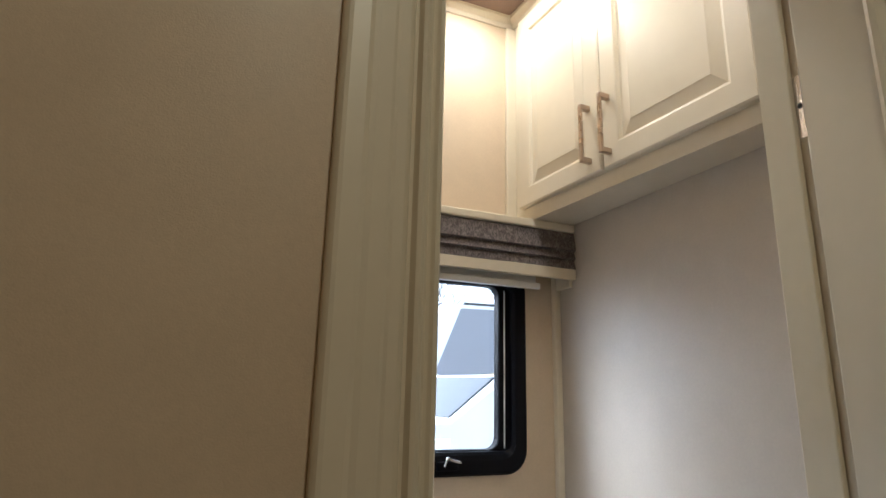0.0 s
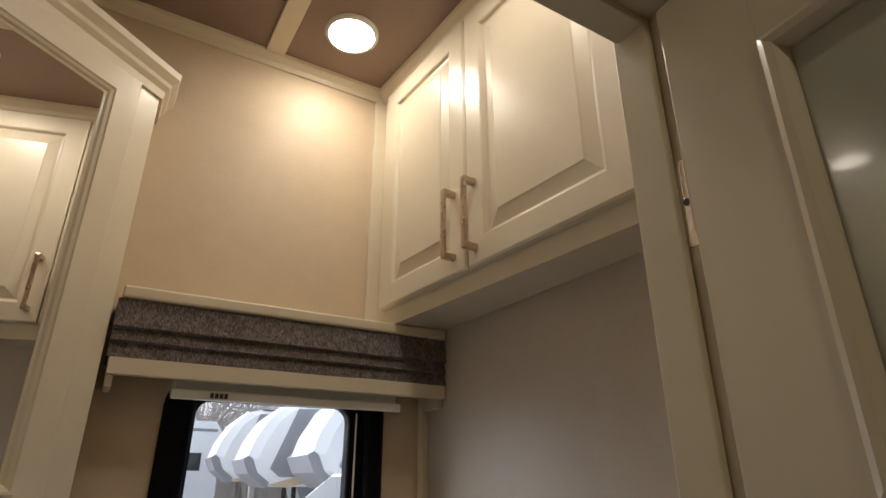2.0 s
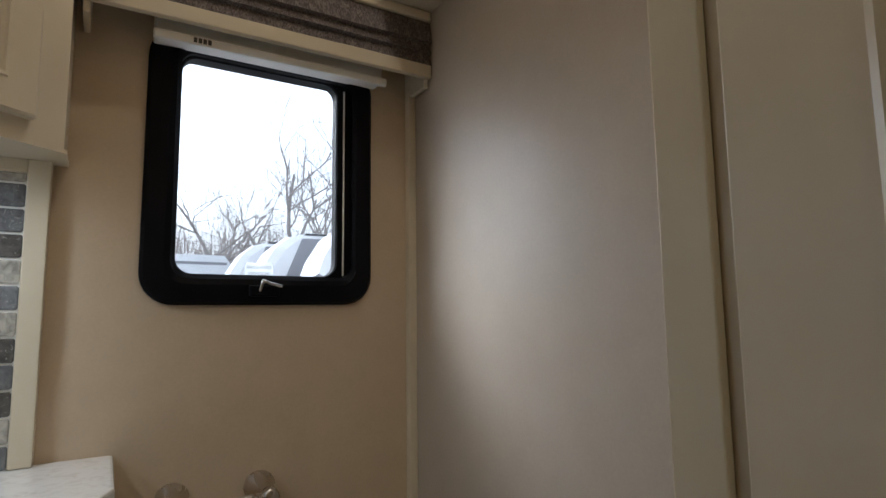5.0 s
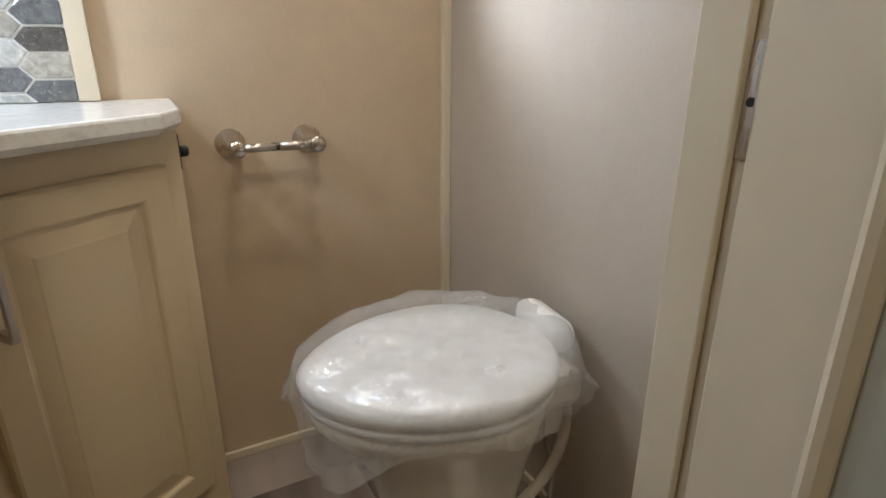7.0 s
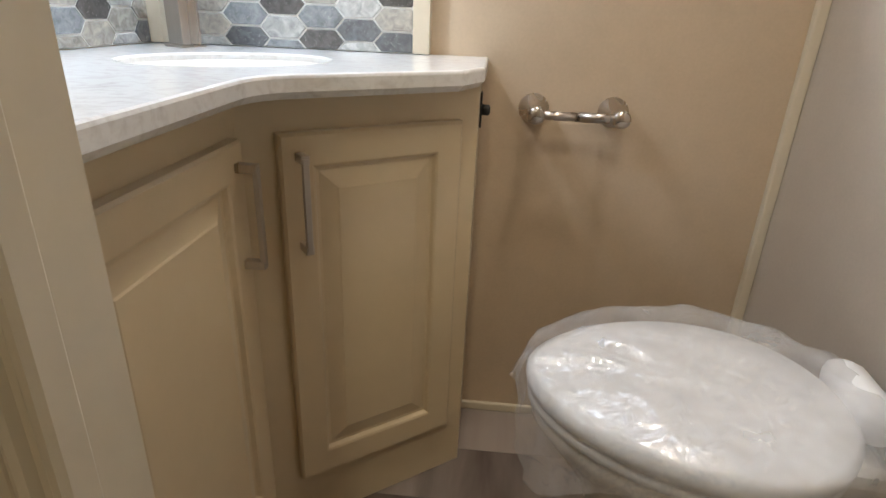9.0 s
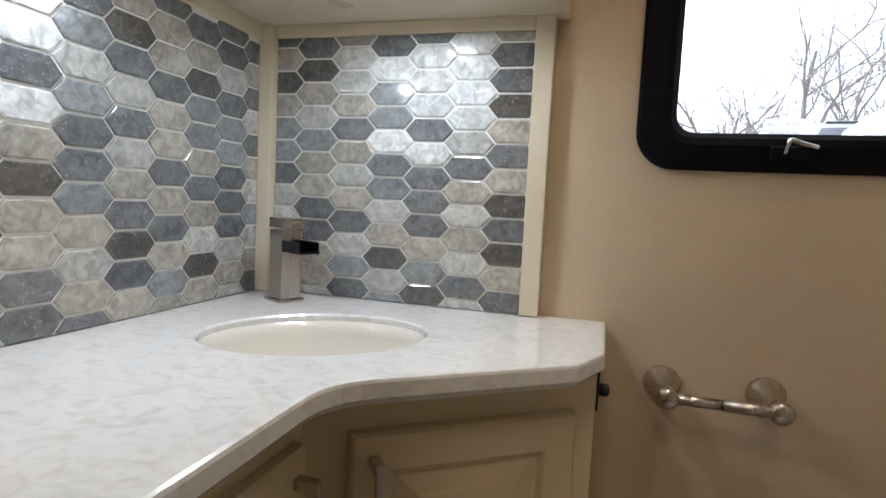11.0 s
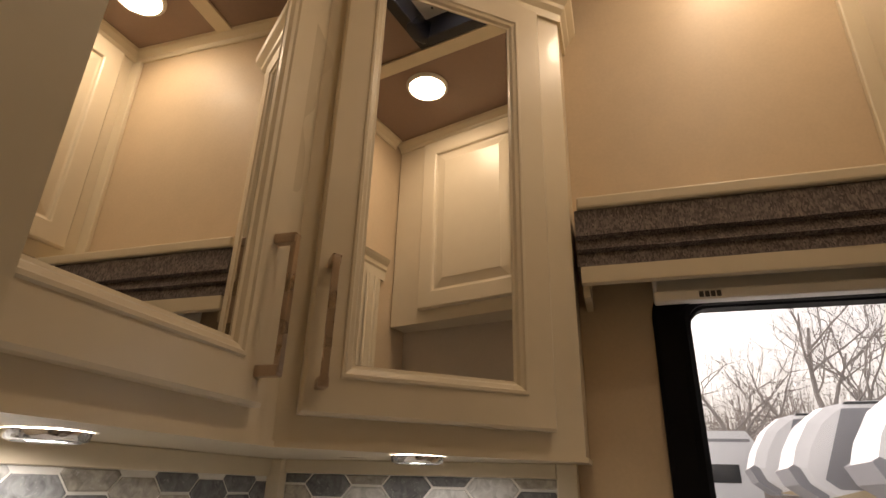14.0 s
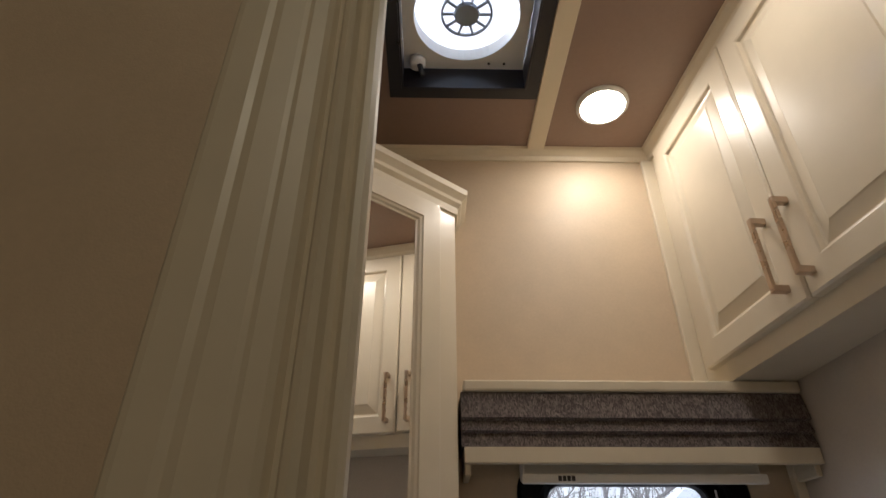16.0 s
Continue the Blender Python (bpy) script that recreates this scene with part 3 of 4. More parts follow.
def lettering(text, x, y, z, size, material, parent, name="lettering"):
    cu = bpy.data.curves.new(name, "FONT")
    cu.body, cu.size, cu.extrude, cu.align_x = text, size, 0.0002, "CENTER"
    tmp = bpy.data.objects.new(name + "_tmp", cu)
    scene.collection.objects.link(tmp)
    me = bpy.data.meshes.new_from_object(tmp.evaluated_get(bpy.context.evaluated_depsgraph_get()))
    bpy.data.objects.remove(tmp)
    me.materials.clear()
    me.materials.append(material)
    ob = new(name, me)
    ob.parent = parent
    ob.matrix_basis = pose(x, y, z, 90, 0, 0)
    return ob


INK = mat("dark_print", (0.05, 0.05, 0.055), 0.6)
lettering("INSULATED", 1.347, Yw + 0.0318, 1.190, 0.0098, INK, win)
lettering("WINDOW", 1.347, Yw + 0.0318, 1.177, 0.0098, INK, win)

# ---------------------------------------------------------------- roman shade above the window
shade = thing("roman_shade", Matrix.Translation((1.01, 0, 1.637)), "folded charcoal tweed valance shade with cream boards", "window shade")
SW_, SY = 1.697 - 1.01, 1.472
part("top_board", box(0, SY - 0.006, 0.138, SW_, Y_BACK, 0.161, 0.004), TRIM, shade, "cream top board")
part("bottom_board", box(0.0, SY - 0.004, 0.0, SW_, SY + 0.012, 0.031, 0.002), TRIM, shade, "cream bottom batten")
for x in (0.0, SW_ - 0.014):
    part("side_board", box(x + 0.001, SY + 0.012, -0.02, x + 0.013, Y_BACK, 0.137, 0.002), TRIM, shade)
prof = [(0.012, 0.137), (0.002, 0.137), (-0.003, 0.112), (-0.007, 0.084), (0.004, 0.080), (0.000, 0.070), (-0.006, 0.059), (0.004, 0.055), (0.000, 0.044), (-0.004, 0.029), (0.012, 0.029)]
bm = bmesh.new()
rings_ = []
for i in range(41):
    x = -0.004 + (SW_ + 0.004) * i / 40
    rings_.append([(x, SY + o + 0.0012 * noise.noise((x * 9, h * 40, 3)), h + 0.0012 * noise.noise((x * 7, h * 90, 0))) for o, h in prof])
add_loft(bm, rings_)
part("folded_fabric", bm, TWEED, shade, "charcoal tweed fabric in three folds")
part("fabric_return", box(-0.005, SY + 0.004, 0.029, -0.001, Y_BACK, 0.137), TWEED, shade)
blind = thing("roller_blind", Matrix.Translation((1.121, 1.492, 1.605)), "white roller blind cassette rolled up over the window", "roller blind")
part("bottom_bar", box(0, 0, 0, 0.473, 0.014, 0.018, 0.003), WHITEPLASTIC, blind, "white bottom bar")
part("cassette", box(0.004, 0.016, 0.012, 0.469, 0.066, 0.080, 0.004), WHITEPLASTIC, blind)
bm = bmesh.new()
for i in range(4):
    add_box(bm, 0.068 + 0.0085 * i, -0.0012, 0.004, 0.0745 + 0.0085 * i, 0.0, 0.0135)
part("maker_mark", bm, INK, blind, "small dark maker's mark")

# ---------------------------------------------------------------- overhead cabinet on the east wall
OX = 1.575
cab = thing("overhead_cabinet", Matrix.Translation((0, 0, 0)), "cream two-door overhead cabinet with raised panels", "cabinet")
OY0, OY1, OZ0, OZ1 = 0.6575, Y_BACK - 0.001, 1.800, Z_CEIL - 0.001
CA = radians(3.6)                      # the front runs slightly out of square
cu_, cn_ = Vector((math.sin(CA), -math.cos(CA))), Vector((-math.cos(CA), -math.sin(CA)))
CF = Vector((OX - 0.016, 1.520))       # on the face frame, near the back wall


def on_front(along, out):
    return CF + cu_ * along + cn_ * out


front = [on_front(-0.049, 0.0), on_front(0.861, 0.0)]
back = [on_front(0.861, -0.018), on_front(-0.049, -0.018)]
part("carcass", prism([tuple(back[1]), tuple(back[0]), (X_RIGHT - 0.001, OY0), (X_RIGHT - 0.001, OY1)], OZ0 + 0.006, OZ1), CREAM, cab)
part("bottom_panel", prism([tuple(back[1]), tuple(back[0]), (X_RIGHT - 0.001, OY0), (X_RIGHT - 0.001, OY1)], OZ0, OZ0 + 0.006), CREAM, cab)
part("face_frame", prism([tuple(p) for p in front + back], OZ0 - 0.002, OZ1), CREAM, cab)
FRONT = Matrix.Rotation(radians(-90) + CA, 4, "Z")  # local x along the front, facing the room
for along, w in ((0.002, 0.347), (0.353, 0.393)):
    p = on_front(along, DOOR_T)
    d = part("cabinet_door", raised_door(w, 0.615), CREAM, cab, m=Matrix.Translation((p.x, p.y, 1.838)) @ FRONT)
    part("handle", pull_handle(), PULL, d, "satin champagne bar pull", m=Matrix.Translation((w - 0.038 if along < 0.1 else 0.026, 0, 0.028)))
part("crown", sweep([tuple(front[0]), tuple(front[1])], CROWN), TRIM, cab)

# ---------------------------------------------------------------- mirrored corner cabinet
MA = radians(38.7)
mu, mn = Vector((math.cos(MA), math.sin(MA))), Vector((-math.sin(MA), math.cos(MA)))
MP = Vector((0.676, 1.189))            # lower left corner of the angled door's face
MX = 0.664                             # face of the straight door
MZ0, MZ1, MD0, MD1 = 1.360, 2.232, 1.398, 2.198
FF = MP + mn * DOOR_T                  # on the angled face frame
FX = MX - DOOR_T
inner = FF + mu * ((FX - FF.x) / mu.x)
endp = FF + mu * ((0.998 - FF.x) / mu.x)
med = thing("mirror_cabinet", Matrix.Translation((0, 0, 0)), "cream corner wall cabinet with mirrored doors", "cabinet")
poly = [(X_LEFT + 0.001, Y_DOOR + 0.02), (FX, Y_DOOR + 0.02), tuple(inner), tuple(endp), (0.998, Y_BACK - 0.001), (X_LEFT + 0.001, Y_BACK - 0.001)]
part("carcass", prism(poly, MZ0, MZ1), CREAM, med)
MCROWN = [(0.0, 2.205), (0.006, 2.205), (0.008, 2.222), (0.016, 2.232), (0.018, 2.240), (0.030, 2.254), (0.032, 2.268), (0.0, 2.268)]
part("crown", sweep([(FX, Y_DOOR + 0.02), tuple(inner), tuple(endp), (0.998, Y_BACK - 0.001)], MCROWN), TRIM, med)
part("lower_lip", sweep([(FX, Y_DOOR + 0.02), tuple(inner), tuple(endp), (0.998, Y_BACK - 0.001)],
     [(0.0, MZ0 - 0.001), (0.004, MZ0 - 0.001), (0.004, MZ0 + 0.006), (0.0, MZ0 + 0.006)]), CREAM, med)


def mirror_door(m, w, h, handle_x):
    d = part("mirror_door", framed_door(w, h), CREAM, med, m=m)
    fw = 0.055
    part("mirror", box(fw + 0.009, 0.009, fw + 0.009, w - fw - 0.009, 0.013, h - fw - 0.009), MIRROR, d, "mirror glass")
    part("handle", pull_handle(0.175), PULL, d, "satin champagne bar pull", m=Matrix.Translation((handle_x, 0, 0.030)))


mirror_door(Matrix.Translation((MP.x, MP.y, MD0)) @ turn(MA), 0.371, MD1 - MD0, 0.022)
mirror_door(Matrix.Translation((MX, 0.735, MD0)) @ turn(radians(90)), 0.397, MD1 - MD0, 0.375)


def puck(x, y):
    t = thing("puck_light", Matrix.Translation((x, y, MZ0 - 0.001)), "round chrome LED puck light under the cabinet", "puck light", "puck lights")
    part("ring", lathe([(0.0275, -0.007), (0.030, -0.010), (0.036, -0.008), (0.038, 0.0)], 40, False, False), CHROME, t, smooth=True)
    part("lens", lathe([(0.0280, -0.0075), (0.020, -0.0085), (0.004, -0.009)], 32, False, True), LAMP_COOL, t, "glowing white lens")


puck(0.772, 1.362)
puck(0.526, 0.992)


# ceiling lamps
def ceiling_lamp(x, y, lens):
    t = thing("ceiling_light", Matrix.Translation((x, y, Z_CEIL)), "round flush LED ceiling light, switched on", "ceiling light", "ceiling lights")
    part("rim", lathe([(0.066, 0.0), (0.066, -0.006), (0.061, -0.012), (0.0555, -0.010)], 48, False, False), WHITEPLASTIC, t, smooth=True)
    part("lens", lathe([(0.0560, -0.0105), (0.035, -0.014), (0.004, -0.016)], 40, False, True), lens, t, "glowing warm lens")


ceiling_lamp(1.375, 1.382, LAMP_WARM)
ceiling_lamp(1.355, 0.925, LAMP_WARM)
# this one is an added fill lamp, out of view in the hall
ceiling_lamp(0.95, -0.35, LAMP_HALL_FILL)

# roof vent
vent = thing("roof_vent_fan", Matrix.Translation((0, 0, Z_CEIL)), "square roof vent with dark garnish and a round fan", "vent fan")
VX0, VX1, VY0, VY1 = 0.836, 1.203, 0.997, 1.362
bm = bmesh.new()
for a in ((VX0, VY0, VX1, FY0), (VX0, FY1, VX1, VY1), (VX0, FY0, FX0, FY1), (FX1, FY0, VX1, FY1)):
    add_box(bm, a[0], a[1], -0.006, a[2], a[3], -0.0005)
part("garnish_flange", bm, FANDARK, vent, "dark bronze plastic flange")
bm = bmesh.new()
e_ = 0.004
add_box(bm, FX0 + 0.0005, FY0 + 0.0005, -0.0055, FX0 + e_, FY1 - 0.0005, 0.09)
add_box(bm, FX1 - e_, FY0 + 0.0005, -0.0055, FX1 - 0.0005, FY1 - 0.0005, 0.09)
add_box(bm, FX0 + e_, FY0 + 0.0005, -0.0055, FX1 - e_, FY0 + e_, 0.09)
add_box(bm, FX0 + e_, FY1 - e_, -0.0055, FX1 - e_, FY1 - 0.0005, 0.09)
part("garnish_well", bm, FANDARK, vent)
fc = ((FX0 + FX1) / 2, (FY0 + FY1) / 2)
k = 48
sq, ci = [], []
for i in range(k):
    a = 2 * math.pi * i / k
    c, s = math.cos(a), math.sin(a)
    q = 0.149 / max(abs(c), abs(s))
    sq.append((fc[0] + q * c, fc[1] + q * s))
    ci.append((fc[0] + 0.122 * c, fc[1] + 0.122 * s))
part("fan_plate", add_loft(bmesh.new(), [[(x, y, 0.062) for x, y in sq], [(x, y, 0.062) for x, y in ci], [(x, y, 0.10) for x, y in ci]], False, False), WHITEPLASTIC, vent, "white plastic fan plate")
GRILLE = mat("grey_fan_grille", (0.25, 0.30, 0.36), 0.5)
hub_at = Matrix.Translation((fc[0], fc[1], 0.0))
hub = part("fan_hub", lathe([(0.028, 0.066), (0.030, 0.072), (0.028, 0.080)], 24), GRILLE, vent, "grey fan hub", m=hub_at)
for i in range(10):
    part("spoke", box(0.024, -0.0025, 0.070, 0.056, 0.0025, 0.075), GRILLE, hub, m=turn(2 * math.pi * i / 10))
part("grille_ring", add_loft(bmesh.new(), [ring(0, 0, 0.070, 0.055), ring(0, 0, 0.070, 0.060), ring(0, 0, 0.076, 0.060), ring(0, 0, 0.076, 0.055), ring(0, 0, 0.070, 0.055)], False, False), GRILLE, hub)
for dx, dy in ((0.062, -0.142), (0.100, -0.142), (0.118, 0.120), (-0.118, -0.120)):
    part("screw", lathe([(0.0032, 0.0595), (0.0032, 0.062)], 10), BLACK, vent, m=Matrix.Translation((fc[0] + dx, fc[1] - dy * 0.92, 0)))
part("crank_housing", lathe([(0.020, 0.062), (0.020, 0.045), (0.014, 0.038)], 20), WHITEPLASTIC, vent, "white crank boss", True, Matrix.Translation((FX0 + 0.038, FY1 - 0.030, 0)))
part("crank_knob", tube([(FX0 + 0.044, FY1 - 0.034, 0.040), (FX0 + 0.052, FY1 - 0.026, 0.012)], 0.007), BLACK, vent, "dark crank knob", True)
dome_m = bpy.data.materials.new("translucent_white_dome")
dome_m.use_nodes = True
dn, dl, db = nodes_of(dome_m)
db.inputs["Base Color"].default_value = (0.92, 0.94, 0.96, 1)
db.inputs["Transmission Weight"].default_value, db.inputs["Roughness"].default_value = 0.9, 0.6
part("dome", box(FX0 - 0.03, FY0 - 0.03, 0.130, FX1 + 0.03, FY1 + 0.03, 0.134), dome_m, vent, "translucent white lid").visible_shadow = False

# ---------------------------------------------------------------- vanity
VA = radians(37)
vu, vn = Vector((math.cos(VA), math.sin(VA))), Vector((-math.sin(VA), math.cos(VA)))
VP = Vector((0.811, 1.158))
VX = 0.775
VF = VP + vn * DOOR_T
VFX = VX - DOOR_T
v_in = VF + vu * ((VFX - VF.x) / vu.x)
v_end = VF + vu * ((1.084 - VF.x) / vu.x)
van = thing("vanity_cabinet", Matrix.Translation((0, 0, 0)), "cream corner vanity cabinet with raised-panel doors", "cabinet")
poly = [(X_LEFT + 0.001, Y_DOOR + 0.02), (VFX, Y_DOOR + 0.02), tuple(v_in), tuple(v_end), (1.084, Y_BACK - 0.001), (X_LEFT + 0.001, Y_BACK - 0.001)]
part("carcass", prism(poly, 0.0, 0.60), CREAM_LOW, van)
apron = bmesh.new()
add_prism(apron, [(VFX - 0.016, Y_DOOR + 0.02), (VFX, Y_DOOR + 0.02), tuple(v_in), tuple(v_in + vn * 0.02 + Vector((-0.012, 0)))], 0.60, COUNTER - 0.033)
part("apron", apron, CREAM_LOW, van)
apron = bmesh.new()
add_prism(apron, [tuple(v_in), tuple(v_end), tuple(v_end + vn * 0.016), tuple(v_in + vn * 0.016)], 0.60, COUNTER - 0.033)
part("apron", apron, CREAM_LOW, van)
apron = bmesh.new()
add_prism(apron, [(1.068, v_end.y + 0.02), (1.084, v_end.y), (1.084, Y_BACK - 0.001), (1.068, Y_BACK - 0.001)], 0.60, COUNTER - 0.033)
part("apron", apron, CREAM_LOW, van)
vd_w = 0.314
VDH = 0.762 - 0.125


def vanity_door(m, w, hx):
    d = part("cabinet_door", raised_door(w, VDH, 0.052), CREAM_LOW, van, m=m)
    part("handle", pull_handle(0.152), NICKEL, d, "brushed nickel bar pull", m=Matrix.Translation((hx, 0, VDH - 0.178)))


vanity_door(Matrix.Translation((VP.x, VP.y, 0.125)) @ turn(VA), vd_w, 0.028)
vanity_door(Matrix.Translation((VX, 0.735, 0.125)) @ turn(radians(90)), 0.385, 0.360)
lock = thing("drawer_catch", Matrix.Translation((1.085, 1.455, 0.765)), "small black latch on the vanity's side", "latch")
part("plate", box(0, -0.012, -0.032, 0.004, 0.012, 0.032, 0.002), BLACK, lock)
part("knob", lathe([(0.010, 0.0), (0.010, 0.012), (0.006, 0.015)], 16), BLACK, lock, smooth=True, m=pose(0.004, 0, 0, 0, 90, 0))

# counter
C_IN, C_FR, C_CL, C_R = (0.816, 1.085), (1.062, 1.272), (1.092, 1.345), 1.094
outer = [(X_LEFT + 0.001, Y_DOOR + 0.008), (0.822, Y_DOOR + 0.008)]
for i in range(7):                      # eased inner corner
    t = i / 6
    a, b, c = Vector((0.8165, C_IN[1] - 0.05)), Vector(C_IN), Vector(C_IN) + (Vector(C_FR) - Vector(C_IN)).normalized() * 0.05
    outer.append(tuple((1 - t) ** 2 * a + 2 * t * (1 - t) * b + t * t * c))
outer += [C_FR, C_CL, (C_R, Y_BACK - 0.001), (X_LEFT + 0.001, Y_BACK - 0.001)]
SC, SR, SA = (0.700, 1.275), (0.158, 0.122), radians(37)


def inset(pts, d):
    out = []
    for i, p in enumerate(pts):
        a, b, c = Vector(pts[i - 1]), Vector(p), Vector(pts[(i + 1) % len(pts)])
        n0, n1 = Vector((-(b - a).y, (b - a).x)).normalized(), Vector((-(c - b).y, (c - b).x)).normalized()
        n = (n0 + n1) / (1 + n0.dot(n1))
        out.append((b.x + n.x * d, b.y + n.y * d))
    return out


def plate_with_hole(out_pts, hole_pts, z, bm):
    vo, vh = [bm.verts.new((x, y, z)) for x, y in out_pts], [bm.verts.new((x, y, z)) for x, y in hole_pts]
    es = [bm.edges.new((v[i], v[(i + 1) % len(v)])) for v in (vo, vh) for i in range(len(v))]
    bmesh.ops.triangle_fill(bm, use_beauty=True, edges=es)
    return vo, vh


bm = bmesh.new()
zt, zb = COUNTER, COUNTER - 0.032
o0, h0 = plate_with_hole(inset(outer, 0.005), [(x, y) for x, y, _ in ring(*SC, 0, SR[0] + 0.003, SR[1] + 0.003, k=48, turn=SA)], zt, bm)
prev_o, prev_h = o0, h0
for off, z in ((0.0015, zt - 0.0015), (0.0, zt - 0.005), (0.0, zb + 0.010), (0.010, zb)):
    cur = [bm.verts.new((x, y, z)) for x, y in inset(outer, off)]
    for i in range(len(cur)):
        bm.faces.new((prev_o[i], prev_o[(i + 1) % len(cur)], cur[(i + 1) % len(cur)], cur[i]))
    prev_o = cur
for g, z in ((0.0, zt - 0.003), (0.0, zb)):
    cur = [bm.verts.new((x, y, z)) for x, y, _ in ring(*SC, 0, SR[0] + g, SR[1] + g, k=48, turn=SA)]
    for i in range(48):
        bm.faces.new((prev_h[i], prev_h[(i + 1) % 48], cur[(i + 1) % 48], cur[i]))
    prev_h = cur
counter = tagged(part("countertop", bm, MARBLE), "white marbled solid-surface countertop with an oval cutout", "countertop")

sink = thing("sink", Matrix.Translation((SC[0], SC[1], 0)) @ turn(SA), "oval white undermount basin", "sink")
ZT = COUNTER - 0.011
part("flange", add_loft(bmesh.new(), [ring(0, 0, zb - 0.001, SR[0] + 0.02, SR[1] + 0.02, k=48), ring(0, 0, zb - 0.001, SR[0] - 0.002, SR[1] - 0.002, k=48)], False, False), PORCELAIN, sink)
rings_ = [ring(0, 0, ZT, SR[0] - 0.0006, SR[1] - 0.0006, k=48), ring(0, 0, ZT, SR[0] - 0.004, SR[1] - 0.004, k=48)]
for i in range(1, 9):
    a = math.pi / 2 * i / 8.6
    rings_.append(ring(0, 0, ZT - 0.115 * math.sin(a), (SR[0] - 0.004) * math.cos(a) ** 0.6, (SR[1] - 0.004) * math.cos(a) ** 0.6, k=48))
part("basin", add_loft(bmesh.new(), rings_, False, True), PORCELAIN, sink, smooth=True)
part("drain", lathe([(0.022, 0.0), (0.022, 0.003), (0.012, 0.002)], 24), CHROME, sink, "chrome drain", m=Matrix.Translation((0, 0, ZT - 0.113)))

# faucet in the corner, turned to the basin
FA = radians(-28)
fau = thing("faucet", Matrix.Translation((0.527, 1.470, COUNTER)) @ turn(FA), "square brushed nickel waterfall faucet", "faucet")
part("base_plate", box(-0.026, -0.026, 0, 0.026, 0.026, 0.004, 0.001), NICKEL, fau)
part("body", box(-0.022, -0.020, 0.004, 0.022, 0.020, 0.128, 0.0015), NICKEL, fau)
bm = bmesh.new()
add_box(bm, 0.020, -0.020, 0.090, 0.078, 0.020, 0.095)
add_box(bm, 0.020, -0.020, 0.094, 0.076, -0.017, 0.110)
add_box(bm, 0.020, 0.017, 0.094, 0.076, 0.020, 0.110)
# the channel's dark reflections are put into the metal's colour
part("open_spout", bm, mat("chrome_reflecting_dark", (0.06, 0.06, 0.08), 0.12, 1.0), fau, "open channel spout")
part("lever", add_box(box(-0.023, -0.021, 0.131, 0.023, 0.021, 0.142, 0.001), -0.030, -0.018, 0.141, 0.024, 0.018, 0.149, 0.0015), NICKEL, fau, "flat lever handle")

# ---------------------------------------------------------------- toilet paper holder
tp = thing("toilet_paper_holder", Matrix.Translation((1.191, Y_BACK, 0.756)), "empty brushed nickel toilet paper holder on the wall", "paper holder")
for x in (0.0, 0.158):
    part("post", lathe([(0.030, 0.0), (0.030, 0.006), (0.027, 0.012), (0.013, 0.042), (0.011, 0.066), (0.012, 0.072), (0.017, 0.076), (0.017, 0.092), (0.012, 0.097)], 28), NICKEL, tp,
         smooth=True, m=pose(x, 0, 0, 90, 0, 0))
part("roller", tube([(0.0, -0.084, 0), (0.082, -0.084, 0)], 0.0085, 16), NICKEL, tp, smooth=True)
part("roller_sleeve", tube([(0.080, -0.084, 0), (0.160, -0.084, 0)], 0.0095, 16), NICKEL, tp, smooth=True)

# ---------------------------------------------------------------- toilet
toi = thing("toilet", Matrix.Translation((1.428, 1.083, 0)) @ turn(radians(-6)), "cream gravity toilet with a white seat, wrapped in plastic", "toilet")


def egg(cx, z, back, front, half, k=40):
    out = []
    for i in range(k):
        a = 2 * math.pi * i / k
        c, s = math.cos(a), math.sin(a)
        out.append((cx + (back if c > 0 else front) * c, half * s * (1 - 0.10 * max(0, -c) ** 2 + 0.04 * c), z))
    return out


part("bowl", add_loft(bmesh.new(), [egg(0.02, 0.0, 0.15, 0.17, 0.115), egg(0.02, 0.02, 0.15, 0.17, 0.115), egg(0.02, 0.05, 0.135, 0.150, 0.100), egg(0.02, 0.16, 0.13, 0.135, 0.098),
     egg(0.02, 0.27, 0.15, 0.165, 0.125), egg(0.01, 0.35, 0.17, 0.215, 0.160), egg(0.0, 0.385, 0.185, 0.232, 0.176), egg(0.0, 0.40, 0.185, 0.234, 0.178), egg(0.0, 0.408, 0.18, 0.228, 0.172)]), PORCELAIN, toi, smooth=True)
part("seat", add_loft(bmesh.new(), [egg(0, 0.410, 0.185, 0.232, 0.176), egg(0, 0.413, 0.192, 0.240, 0.184), egg(0, 0.424, 0.192, 0.240, 0.184), egg(0, 0.428, 0.186, 0.234, 0.178)]), SEAT, toi, smooth=True)
part("lid", add_loft(bmesh.new(), [egg(0, 0.430, 0.186, 0.232, 0.176), egg(0, 0.433, 0.195, 0.243, 0.187), egg(0, 0.450, 0.196, 0.245, 0.188), egg(0, 0.459, 0.185, 0.232, 0.176), egg(0, 0.463, 0.12, 0.16, 0.11)]), SEAT, toi, smooth=True)
part("hinge_block", box(0.188, -0.045, 0.420, 0.246, 0.105, 0.482, 0.024), SEAT, toi, smooth=True)
part("back_shelf", box(0.13, -0.075, 0.33, 0.245, 0.11, 0.405, 0.02), PORCELAIN, toi)
part("pedal", box(-0.03, -0.20, 0.05, 0.07, -0.105, 0.085, 0.012), PORCELAIN, toi)
rings_ = []
NB = 30
